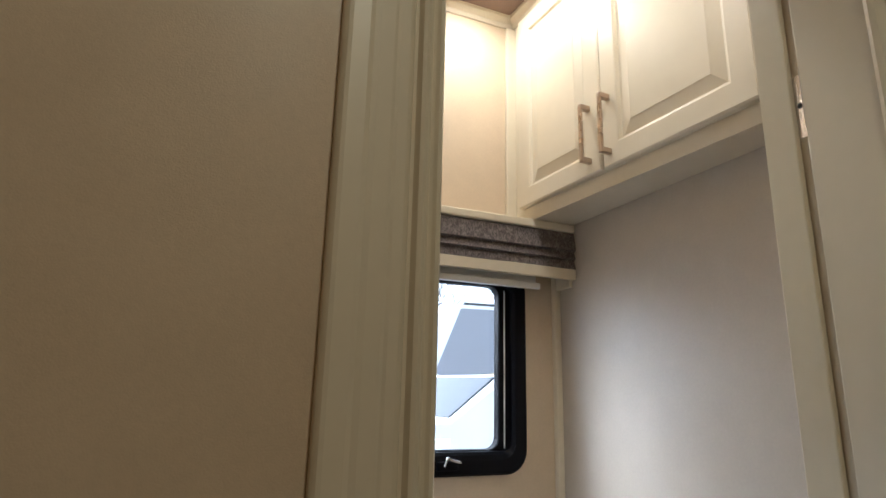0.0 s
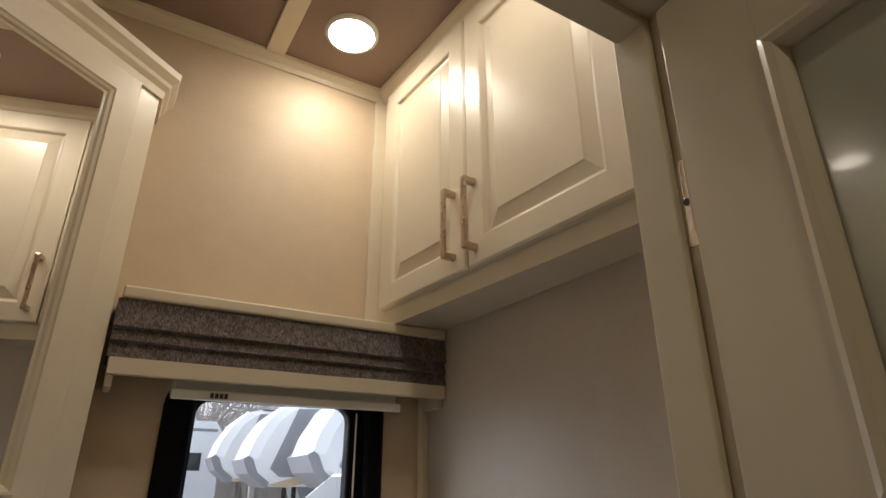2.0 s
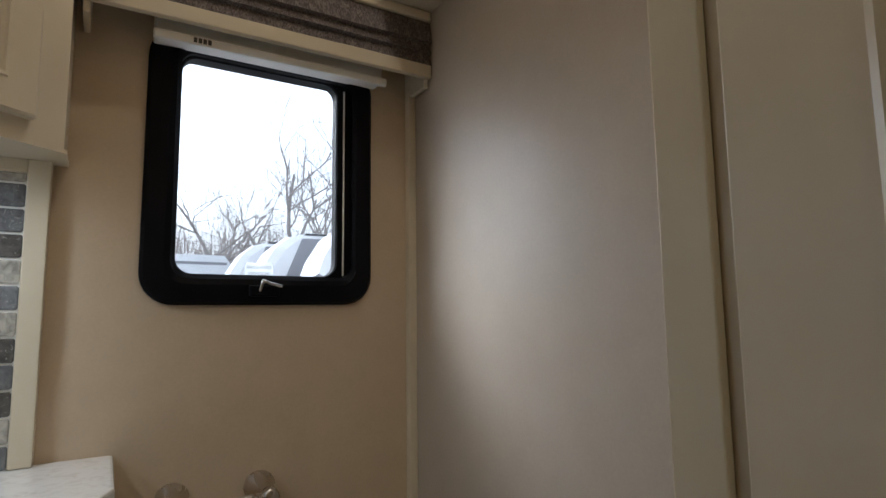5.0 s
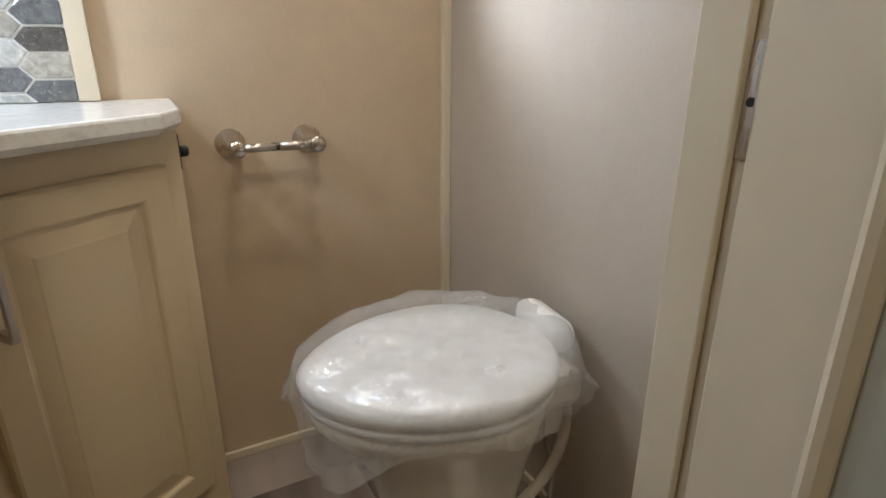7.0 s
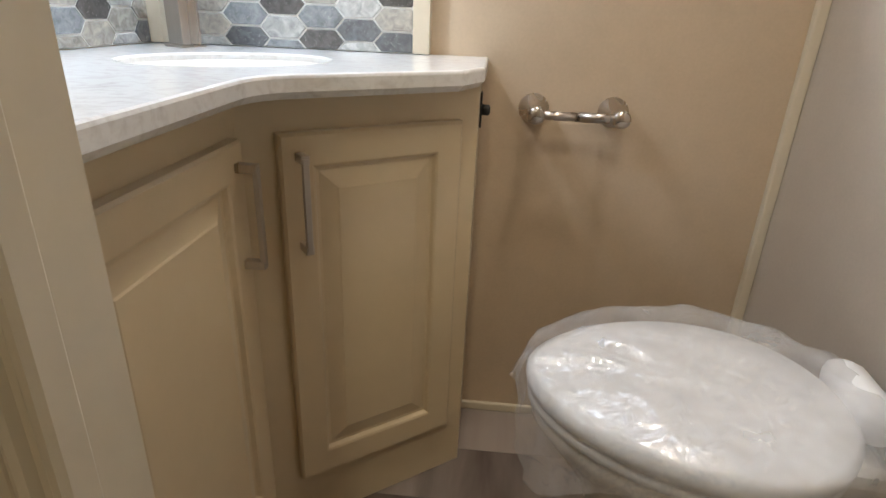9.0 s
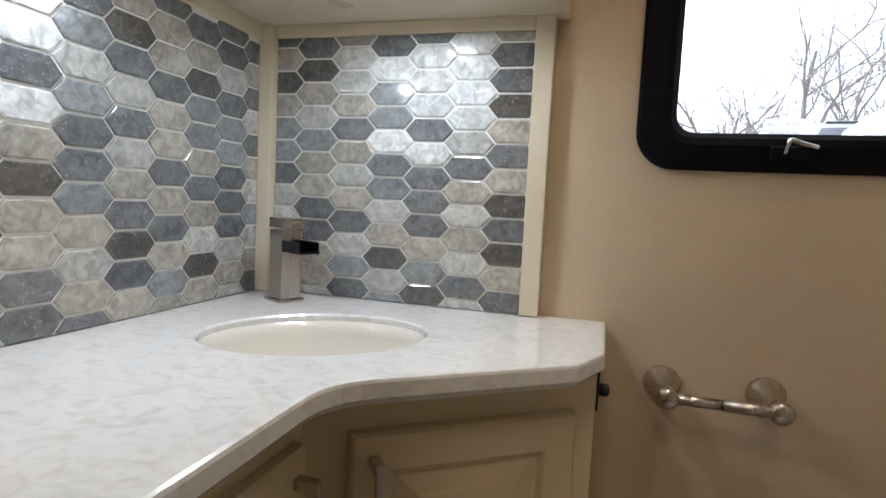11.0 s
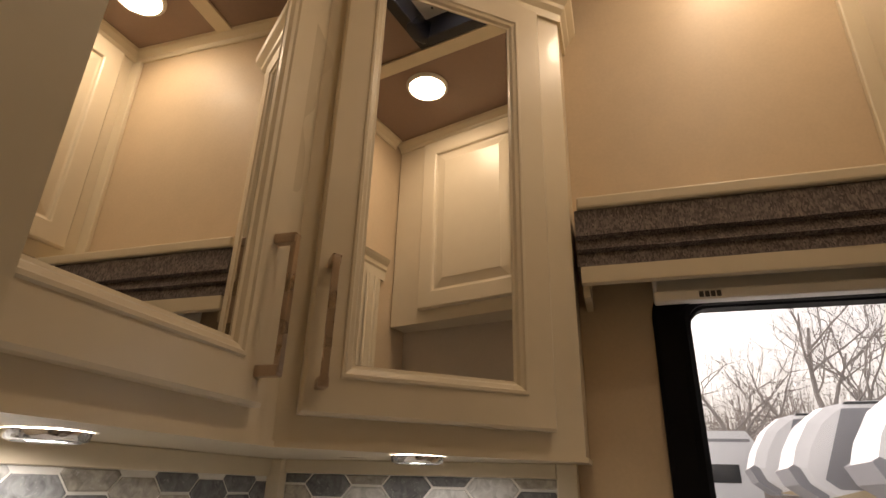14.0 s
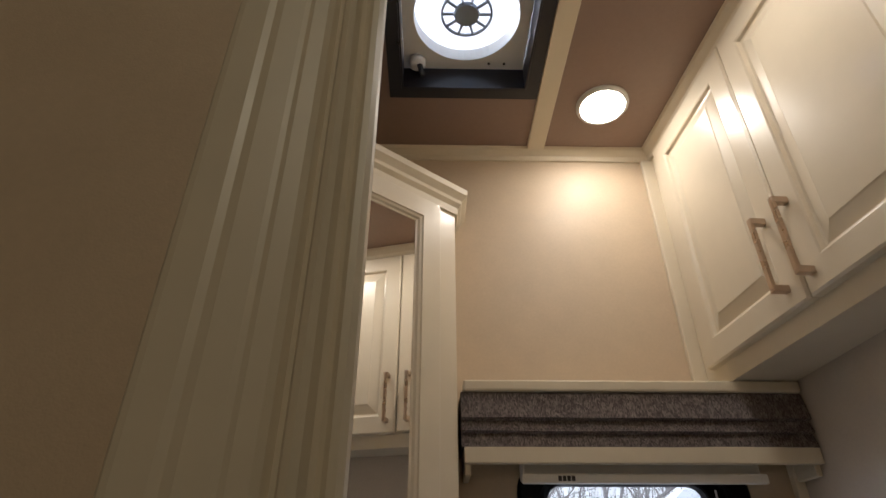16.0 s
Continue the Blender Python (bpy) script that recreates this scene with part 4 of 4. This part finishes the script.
for j in range(NB):
    f = j / (NB - 1)
    base = egg(0.010, 0, 0.222, 0.262, 0.206, k=110)
    row = []
    for i, (x, y, _) in enumerate(base):
        a = 2 * math.pi * i / 110
        if f < 0.5:
            k_ = f / 0.5
            corner = max(0, math.cos(a - 3.75)) ** 18 + 0.25 * max(0, math.cos(a - 4.9)) ** 20
            flap = 0.8 * max(0, math.cos(a - 2.75)) ** 26 + 0.9 * max(0, math.cos(a - 5.75)) ** 16
            droop = 0.010 * (0.6 + 0.9 * noise.noise((math.cos(a) * 1.6, math.sin(a) * 1.6, 4))) + 0.080 * corner + 0.015 * flap
            z = 0.416 - droop * (1 - k_) + 0.0545 * k_
            s_ = 1.0 - 0.02 * k_ + (0.09 * corner + 0.14 * flap) * (1 - k_) ** 1.3
            fold = 0.012 * noise.noise((math.cos(a) * 9, math.sin(a) * 9, k_ * 1.2)) * (1.2 - k_)
        else:
            k_ = (f - 0.5) / 0.5
            z, s_ = 0.4705 + 0.006 * math.sin(math.pi * min(1, k_ * 1.4)), 0.98 - 0.965 * k_
            fold = 0.0
        px, py = x * s_, y * s_
        crease = 0.0085 + noise.noise((px * 13 + py * 7, py * 24 - px * 4, 1)) * 0.0095 + noise.noise((px * 30 + py * 16, py * 55, 7)) * 0.0042
        row.append((px * (1 + fold / 0.2), py * (1 + fold / 0.2), z + (crease if f >= 0.45 else crease * 0.4)))
    rings_.append(row)
bag = part("plastic_bag", add_loft(bmesh.new(), rings_, False, True), FILM, toi, "clear wrinkled plastic bag pulled over the seat", True)
hose = thing("supply_hose", Matrix.Translation((1.598, 1.045, 0)), "pale water supply hose with a valve beside the toilet", "hose")
part("pipe", tube(smooth_path([(0.06, 0.02, 0.36), (0.055, -0.03, 0.30), (0.01, -0.055, 0.22), (-0.06, -0.05, 0.15), (-0.09, -0.03, 0.135)]), 0.011), HOSE, hose, smooth=True)
part("braid", tube(smooth_path([(0.02, 0.03, 0.36), (0.03, 0.0, 0.25), (0.05, -0.01, 0.14), (0.02, -0.03, 0.08), (-0.03, -0.02, 0.06)]), 0.006), NICKEL, hose, "braided steel line", True)
part("valve", add_box(box(-0.115, -0.05, 0.085, -0.055, 0.0, 0.125, 0.006), -0.135, -0.040, 0.11, -0.10, -0.01, 0.165, 0.006), WHITEPLASTIC, hose)

# ---------------------------------------------------------------- tile frames
TZ0, TZ1, TZW = COUNTER + 0.001, 1.337, 1.330
bm = bmesh.new()
add_box(bm, X_LEFT, 0.668, TZ0, X_LEFT + 0.006, Y_BACK, TZW)
structure("backsplash_west", bm, GROUT, "marbled glass hexagon tile backsplash", "backsplash")
bs_w = bpy.data.objects["backsplash_west"]
bm = box(X_LEFT + 0.006, Y_BACK - 0.024, TZ0, 0.946, Y_BACK - 0.018, TZ1)
structure("backsplash_north", bm, GROUT, "marbled glass hexagon tile backsplash", "backsplash")
bs_n = bpy.data.objects["backsplash_north"]
structure("trim_tile_end", box(0.946, Y_BACK - 0.032, TZ0, 0.979, Y_BACK, 1.360, 0.002), TRIM, "cream strip beside the tiles", "trim")
structure("trim_tile_corner", box(X_LEFT + 0.006, Y_BACK - 0.046, TZ0, X_LEFT + 0.034, Y_BACK - 0.024, 1.360, 0.002), TRIM, "cream corner strip between the tiles", "trim")
structure("trim_tile_top", box(X_LEFT + 0.034, Y_BACK - 0.032, 1.337, 0.946, Y_BACK, 1.360, 0.002), TRIM, "cream strip above the tiles", "trim")
structure("trim_tile_top_west", box(X_LEFT, 0.668, TZW, X_LEFT + 0.014, Y_BACK - 0.046, 1.360, 0.002), TRIM, "cream strip above the tiles", "trim")

# ---------------------------------------------------------------- outside
GZ = -0.35
gravel = mat("wet_gravel", (0.30, 0.29, 0.28), 0.8, vary=0.25, scale=3, bump=0.4, bump_scale=12)
structure("ground", box(-300, -300, GZ - 0.3, 300, 320, GZ), gravel, "pale gravel lot", "ground")
FIBRE = mat("white_fibreglass", (0.80, 0.81, 0.83), 0.3, vary=0.03, scale=1.5)
GREYPAINT = mat("grey_fibreglass", (0.25, 0.255, 0.28), 0.35, vary=0.05, scale=1.5)
TANPAINT = mat("tan_stripe", (0.55, 0.45, 0.30), 0.4)
TINT = mat("tinted_glass", (0.03, 0.035, 0.04), 0.08)
TYRE = mat("tyre_rubber", (0.02, 0.02, 0.02), 0.8)
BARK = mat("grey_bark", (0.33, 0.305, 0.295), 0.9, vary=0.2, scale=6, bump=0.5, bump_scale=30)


def fifth_wheel(m, label):
    """A parked fifth-wheel trailer whose raised nose faces local -y."""
    t = thing("fifth_wheel_trailer", m, label, "trailer", "parked trailers")
    side = [(-2.45, 1.95), (-2.6, 2.3), (-2.45, 2.75), (-2.12, 3.3), (-1.72, 3.62), (-1.2, 3.75), (7.5, 3.75), (7.6, 3.6), (7.6, 0.7), (0.2, 0.7), (0.0, 1.6), (-2.0, 1.62)]
    rings = []
    for x, s in ((-1.22, 0.93), (-1.1, 0.985), (-0.6, 1.0), (0.6, 1.0), (1.1, 0.985), (1.22, 0.93)):
        rings.append([(x, 2.5 + (y - 2.5) * s, 2.2 + (z - 2.2) * s) for y, z in side])
    part("body", add_loft(bmesh.new(), rings), FIBRE, t)
    chin = [(-2.46, 1.93), (-2.62, 2.28), (-2.50, 2.36), (-1.9, 2.0), (-1.95, 1.60), (-2.02, 1.60)]
    part("chin_panel", add_loft(bmesh.new(), [[(x, y, z) for y, z in chin] for x in (-1.16, 1.16)]), GREYPAINT, t, "dark grey chin panel")
    for sx in (-1, 1):
        panel = [(-1.95, 2.05), (-1.35, 3.55), (3.2, 3.60), (3.2, 1.85), (-1.7, 1.85)]
        part("side_panel", add_loft(bmesh.new(), [[(sx * 1.205, y, z) for y, z in panel], [(sx * 1.228, y, z) for y, z in panel]]), GREYPAINT, t, "grey side panel")
        slant = [(-2.0, 1.66), (-0.2, 2.15), (1.6, 2.40), (1.6, 2.15), (-0.2, 1.90), (-1.5, 1.60)]
        part("stripe", add_loft(bmesh.new(), [[(sx * 1.230, y, z) for y, z in slant], [(sx * 1.245, y, z) for y, z in slant]]), TANPAINT, t, "tan stripe")
        low = [(-0.1, 1.55), (7.4, 1.55), (7.4, 0.75), (0.25, 0.75)]
        part("skirt", add_loft(bmesh.new(), [[(sx * 1.205, y, z) for y, z in low], [(sx * 1.228, y, z) for y, z in low]]), GREYPAINT, t, "grey lower skirt")
        rail = [(-1.25, 3.70), (7.4, 3.70), (7.4, 3.64), (-1.3, 3.64)]
        part("roof_rail", add_loft(bmesh.new(), [[(sx * 1.205, y, z) for y, z in rail], [(sx * 1.235, y, z) for y, z in rail]]), TINT, t, "dark roof rail")
    for y in (4.4, 5.4):
        for x in (-1.15, 1.15):
            part("wheel", lathe([(0.36, -0.11), (0.38, 0.0), (0.36, 0.11)], 20), TYRE, t, m=pose(x, y, 0.38, 0, 90, 0))
    for x in (-0.8, 0.8):
        part("landing_leg", box(x - 0.06, -0.1, 0.0, x + 0.06, 0.02, 1.5), TYRE, t)
    for y in (1.4, 3.2):
        for sx in (-1, 1):
            part("window", box(min(sx * 1.236, sx * 1.25), y, 2.5, max(sx * 1.236, sx * 1.25), y + 0.9, 3.1, 0.004), TINT, t)
    part("roof_unit", box(-0.4, 2.4, 3.752, 0.4, 3.4, 4.05, 0.08), FIBRE, t)
    return t


first = fifth_wheel(Matrix.Translation((7.84, 13.5, GZ)) @ turn(radians(-96)), "white fifth-wheel trailer with grey panels on the lot")
copy_thing(first, Matrix.Translation((7.25, 16.8, GZ)) @ turn(radians(-95)))
copy_thing(first, Matrix.Translation((7.45, 21.2, GZ)) @ turn(radians(-96)) @ Matrix.Diagonal((1.07, 1.07, 1.07, 1)))


def travel_trailer(m):
    t = thing("travel_trailer", m, "long white travel trailer with dark windows", "trailer", "parked trailers")
    side = [(-4.5, 0.6), (-4.7, 1.2), (-4.65, 3.6), (-4.4, 3.95), (4.4, 3.95), (4.65, 3.6), (4.7, 1.2), (4.5, 0.6)]
    part("body", add_loft(bmesh.new(), [[(x, y, z) for x, z in side] for y in (-1.2, 1.2)]), FIBRE, t)
    part("roof_edge", box(-4.5, -1.225, 3.55, 4.5, -1.195, 3.66), GREYPAINT, t, "grey roof edge trim")
    for x in (-3.4, -0.6, 2.6):
        part("window", box(x, -1.215, 2.1, x + 1.4, -1.195, 2.75, 0.004), TINT, t)
    for x in (-0.6, 0.5):
        part("wheel", lathe([(0.36, -0.11), (0.38, 0.0), (0.36, 0.11)], 20), TYRE, t, m=pose(x, -1.05, 0.38, 90, 0, 0))
    return t


travel_trailer(Matrix.Translation((1.0, 26.2, GZ)) @ turn(radians(4)))


def pickup(m):
    t = thing("pickup_truck", m, "white pickup truck parked outside", "truck")
    side = [(-2.8, 0.5), (-2.8, 1.0), (-2.6, 1.08), (-1.3, 1.16), (-0.55, 1.72), (0.9, 1.76), (1.25, 1.15), (2.8, 1.13), (2.85, 0.5)]
    part("body", add_loft(bmesh.new(), [[(y, x, 1.0 + (z - 1.0) * s) for y, z in side] for x, s in ((-0.95, 0.9), (-0.9, 0.98), (0.9, 0.98), (0.95, 0.9))]), FIBRE, t)
    glassy = [(-1.1, 1.2), (-0.5, 1.64), (0.8, 1.67), (1.05, 1.2)]
    part("side_glass", add_loft(bmesh.new(), [[(y, x, z) for y, z in glassy] for x in (-0.945, 0.945)]), TINT, t)
    shield = [(-1.24, 1.19), (-0.62, 1.655), (-0.635, 1.675), (-1.255, 1.21)]
    part("windshield", add_loft(bmesh.new(), [[(y, x, z) for y, z in shield] for x in (-0.80, 0.80)]), TINT, t, "dark raked windshield")
    for y in (-1.9, 1.8):
        for x in (-0.86, 0.86):
            part("wheel", lathe([(0.36, -0.12), (0.39, 0.0), (0.36, 0.12)], 20), TYRE, t, m=pose(y, x, 0.39, 90, 0, 0))
    return t


pickup(Matrix.Translation((5.0, 8.0, GZ)) @ turn(radians(6)) @ Matrix.Diagonal((1.1, 1.1, 1.1, 1)))


def bare_tree(x, y, height, seed, label):
    rng = random.Random(seed)
    t = thing("bare_tree", Matrix.Translation((x, y, GZ)), label, "tree", "bare trees")
    trunk, crown = bmesh.new(), bmesh.new()

    def limb(bm, p, d, length, r, depth):
        pts, q, dd = [p], p.copy(), d.copy()
        n_ = 4
        for _ in range(n_):
            dd = (dd + Vector((rng.uniform(-1, 1), rng.uniform(-1, 1), rng.uniform(-0.35, 0.5))) * 0.22).normalized()
            q = q + dd * length / n_
            pts.append(q.copy())
        k_ = 6 if depth < 2 else 4 if depth < 4 else 3
        rows = []
        for i, c in enumerate(pts):
            rr_ = r * (1 - 0.5 * i / n_)
            ax = dd.orthogonal().normalized()
            bx = dd.cross(ax)
            rows.append([c + rr_ * (math.cos(2 * math.pi * j / k_) * ax + math.sin(2 * math.pi * j / k_) * bx) for j in range(k_)])
        add_loft(bm, rows, False, False)
        if depth >= 6:
            return
        for _ in range(4 if depth < 2 else 3):
            i = rng.randint(1, n_) if depth else rng.randint(2, n_)
            a = rng.uniform(0, 2 * math.pi)
            side = (dd.orthogonal().normalized() * math.cos(a) + dd.cross(dd.orthogonal()).normalized() * math.sin(a))
            nd = (dd * rng.uniform(0.5, 0.9) + side * rng.uniform(0.5, 0.9) + Vector((0, 0, 0.15))).normalized()
            limb(crown, pts[i], nd, length * rng.uniform(0.60, 0.84), r * rng.uniform(0.44, 0.62), depth + 1)

    limb(trunk, Vector((0, 0, 0)), Vector((0, 0, 1)), height * 0.30, height * 0.012, 0)
    part("trunk", trunk, BARK, t)
    part("crown", crown, BARK, t, "bare winter branches")
    return t


bare_tree(11.2, 30.5, 17, 4, "tall bare winter tree behind the trailers")
bare_tree(8.7, 31.5, 18, 9, "tall bare winter tree behind the trailers")
bare_tree(5.6, 31.5, 15, 5, "tall bare winter tree behind the trailers")
bare_tree(20, 33, 17, 6, "tall bare winter tree behind the trailers")
far = bare_tree(-6.0, 40, 14, 12, "bare winter tree at the edge of the lot")
for i, (x, y) in enumerate(((-1, 48), (4.5, 46), (8, 50), (13, 47), (18, 52), (23, 47), (28, 50), (-12, 50))):
    copy_thing(far, Matrix.Translation((x, y, GZ)) @ turn(i * 1.3))

# distance haze is put into the twigs' colour, paler than the near bark
HAZEBARK = mat("haze_paled_far_twigs", (0.38, 0.335, 0.31), 0.9, vary=0.2, scale=2)
rng = random.Random(31)
verts, faces = [], []
for _ in range(22000):
    x, y, h = rng.uniform(-45, 85), rng.uniform(46, 90), rng.uniform(5, 13)
    n_, r = len(verts), rng.uniform(0.025, 0.08)
    dx, dy = rng.uniform(-2.2, 2.2), rng.uniform(-1, 1)
    verts += [(x - r, y, GZ), (x + r, y, GZ), (x, y + r, GZ), (x + dx * 0.4, y + dy * 0.4, GZ + h * 0.55), (x + dx * 0.4 + r * 0.7, y + dy * 0.4, GZ + h * 0.55), (x + dx, y + dy, GZ + h)]
    faces += [(n_, n_ + 1, n_ + 4, n_ + 3), (n_ + 1, n_ + 2, n_ + 4), (n_ + 2, n_, n_ + 3), (n_ + 3, n_ + 4, n_ + 5)]
me = bpy.data.meshes.new("far_woods")
me.from_pydata(verts, [], faces)
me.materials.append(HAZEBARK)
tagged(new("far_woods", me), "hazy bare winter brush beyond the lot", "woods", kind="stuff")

# ---------------------------------------------------------------- tiles
TW, TS, PX, PZ, TD = 0.0885, 0.0170, 0.0749, 0.0430, 0.0030
# shades down each column, from the top
NORTH = {-3: "dbkbggdllggg", -2: "dkblgbbddbbl", -1: "bllbdblbdlgdd", 0: "dLggLdglbklg", 1: "dLlLdLdddbgk", 2: "LLLLldblbldl", 3: "bddkbdbkdkbd"}
WEST = {4: "dldldblglbdb", 3: "ddldggdddlbl", 2: "dbkggbdblkbd", 1: "dbbdbbdbdbgb", 0: "bkdldlbdkdbd", -1: "bdglgddgblbdd", -2: "glLdLbkbbddd", -3: "lLbglgdldlbl"}
HEX = [(-TW / 2, 0), (-TW / 2 + TS, -PZ / 2 + 0.0020), (TW / 2 - TS, -PZ / 2 + 0.0020), (TW / 2, 0), (TW / 2 - TS, PZ / 2 - 0.0020), (-TW / 2 + TS, PZ / 2 - 0.0020)]


def clip(poly, axis, value, keep_low):
    out = []
    for i, p in enumerate(poly):
        q = poly[(i + 1) % len(poly)]
        pin, qin = (p[axis] <= value) == keep_low, (q[axis] <= value) == keep_low
        if pin:
            out.append(p)
        if pin != qin:
            f = (value - p[axis]) / (q[axis] - p[axis])
            out.append((p[0] + f * (q[0] - p[0]), p[1] + f * (q[1] - p[1])))
    return out


def tile_mesh(poly, shade):
    cx, cz = sum(p[0] for p in poly) / len(poly), sum(p[1] for p in poly) / len(poly)
    def shrink(d):
        return [(cx + (x - cx) * (1 - d / max(abs(x - cx), 0.012) if abs(x - cx) > 1e-6 else 1), cz + (z - cz) * (1 - d / max(abs(z - cz), 0.012) if abs(z - cz) > 1e-6 else 1)) for x, z in poly]
    top = shrink(0.0022)
    bm = add_loft(bmesh.new(), [[(x, 0, z) for x, z in poly], [(x, -TD + 0.001, z) for x, z in poly], [(x, -TD, z) for x, z in top]], False, True)
    return mesh_of(bm, "tile", TILES[shade])


FULL = {k: tile_mesh(HEX, k) for k in TILES}
trng = random.Random(8)


def tile_field(parent, m, u0, u1, z0, z1, uc, zc, shades):
    """Elongated hexagon tiles over a rectangle; m places the plane, local x along the wall and -y out of it."""
    for i in range(math.floor((u0 - uc) / PX) - 1, math.ceil((u1 - uc) / PX) + 2):
        for j in range(math.floor((z0 - zc) / PZ) - 1, math.ceil((z1 - zc) / PZ) + 2):
            cu, cz = uc + i * PX, zc + (j + (0.5 if i % 2 else 0.0)) * PZ
            poly = [(cu + x, cz + z) for x, z in HEX]
            whole = all(u0 <= x <= u1 and z0 <= z <= z1 for x, z in poly)
            if not whole:
                for axis, v, low in ((0, u1, True), (0, u0, False), (1, z1, True), (1, z0, False)):
                    poly = clip(poly, axis, v, low)
                    if len(poly) < 3:
                        break
                if len(poly) < 3 or max(p[0] for p in poly) - min(p[0] for p in poly) < 0.006 or max(p[1] for p in poly) - min(p[1] for p in poly) < 0.006:
                    continue
            col = shades.get(i, "")
            shade = col[1 - j] if 0 <= 1 - j < len(col) else trng.choice("LlbbggddkL")
            ob = new("tile", FULL[shade] if whole else tile_mesh([(x - cu, z - cz) for x, z in poly], shade))
            ob.parent = parent
            ob.matrix_basis = m @ Matrix.Translation((cu, 0, cz))


tile_field(bs_n, Matrix.Translation((0, Y_BACK - 0.024, 0)), X_LEFT + 0.035, 0.945, TZ0 + 0.001, TZ1 - 0.001, 0.6905, 1.276, NORTH)
tile_field(bs_w, Matrix.Translation((X_LEFT + 0.006, 0, 0)) @ turn(radians(90)), 0.672, Y_BACK - 0.047, TZ0 + 0.001, TZW - 0.001, 1.2215, 1.2585, WEST)

# ---------------------------------------------------------------- floor planks
floor = bpy.data.objects["floor"]
PLW, PLL = 0.152, 0.92
FLAT = Matrix.Rotation(radians(-90), 4, "X")
rowi = 0
y = 0.05
while y < Y_BACK:
    x = HX0 + 0.2 - 0.37 * (rowi % 3)
    while x < X_RIGHT:
        xa, xb, yb = max(x, HX0 + 0.002 if y < Y_HALL else X_LEFT), min(x + PLL, X_RIGHT), min(y + PLW, Y_BACK)
        if xb - xa > 0.02 and yb - y > 0.01:
            me = mesh_of(rect_rings(xb - xa - 0.001, yb - y - 0.001, [(0, 0.004), (0, 0.0006), (0.0012, 0)], True, False), "plank", PLANK)
            ob = new("plank", me)
            ob.parent = floor
            ob.matrix_basis = Matrix.Translation((xa, yb, 0)) @ FLAT
        x += PLL
    y += PLW
    rowi += 1
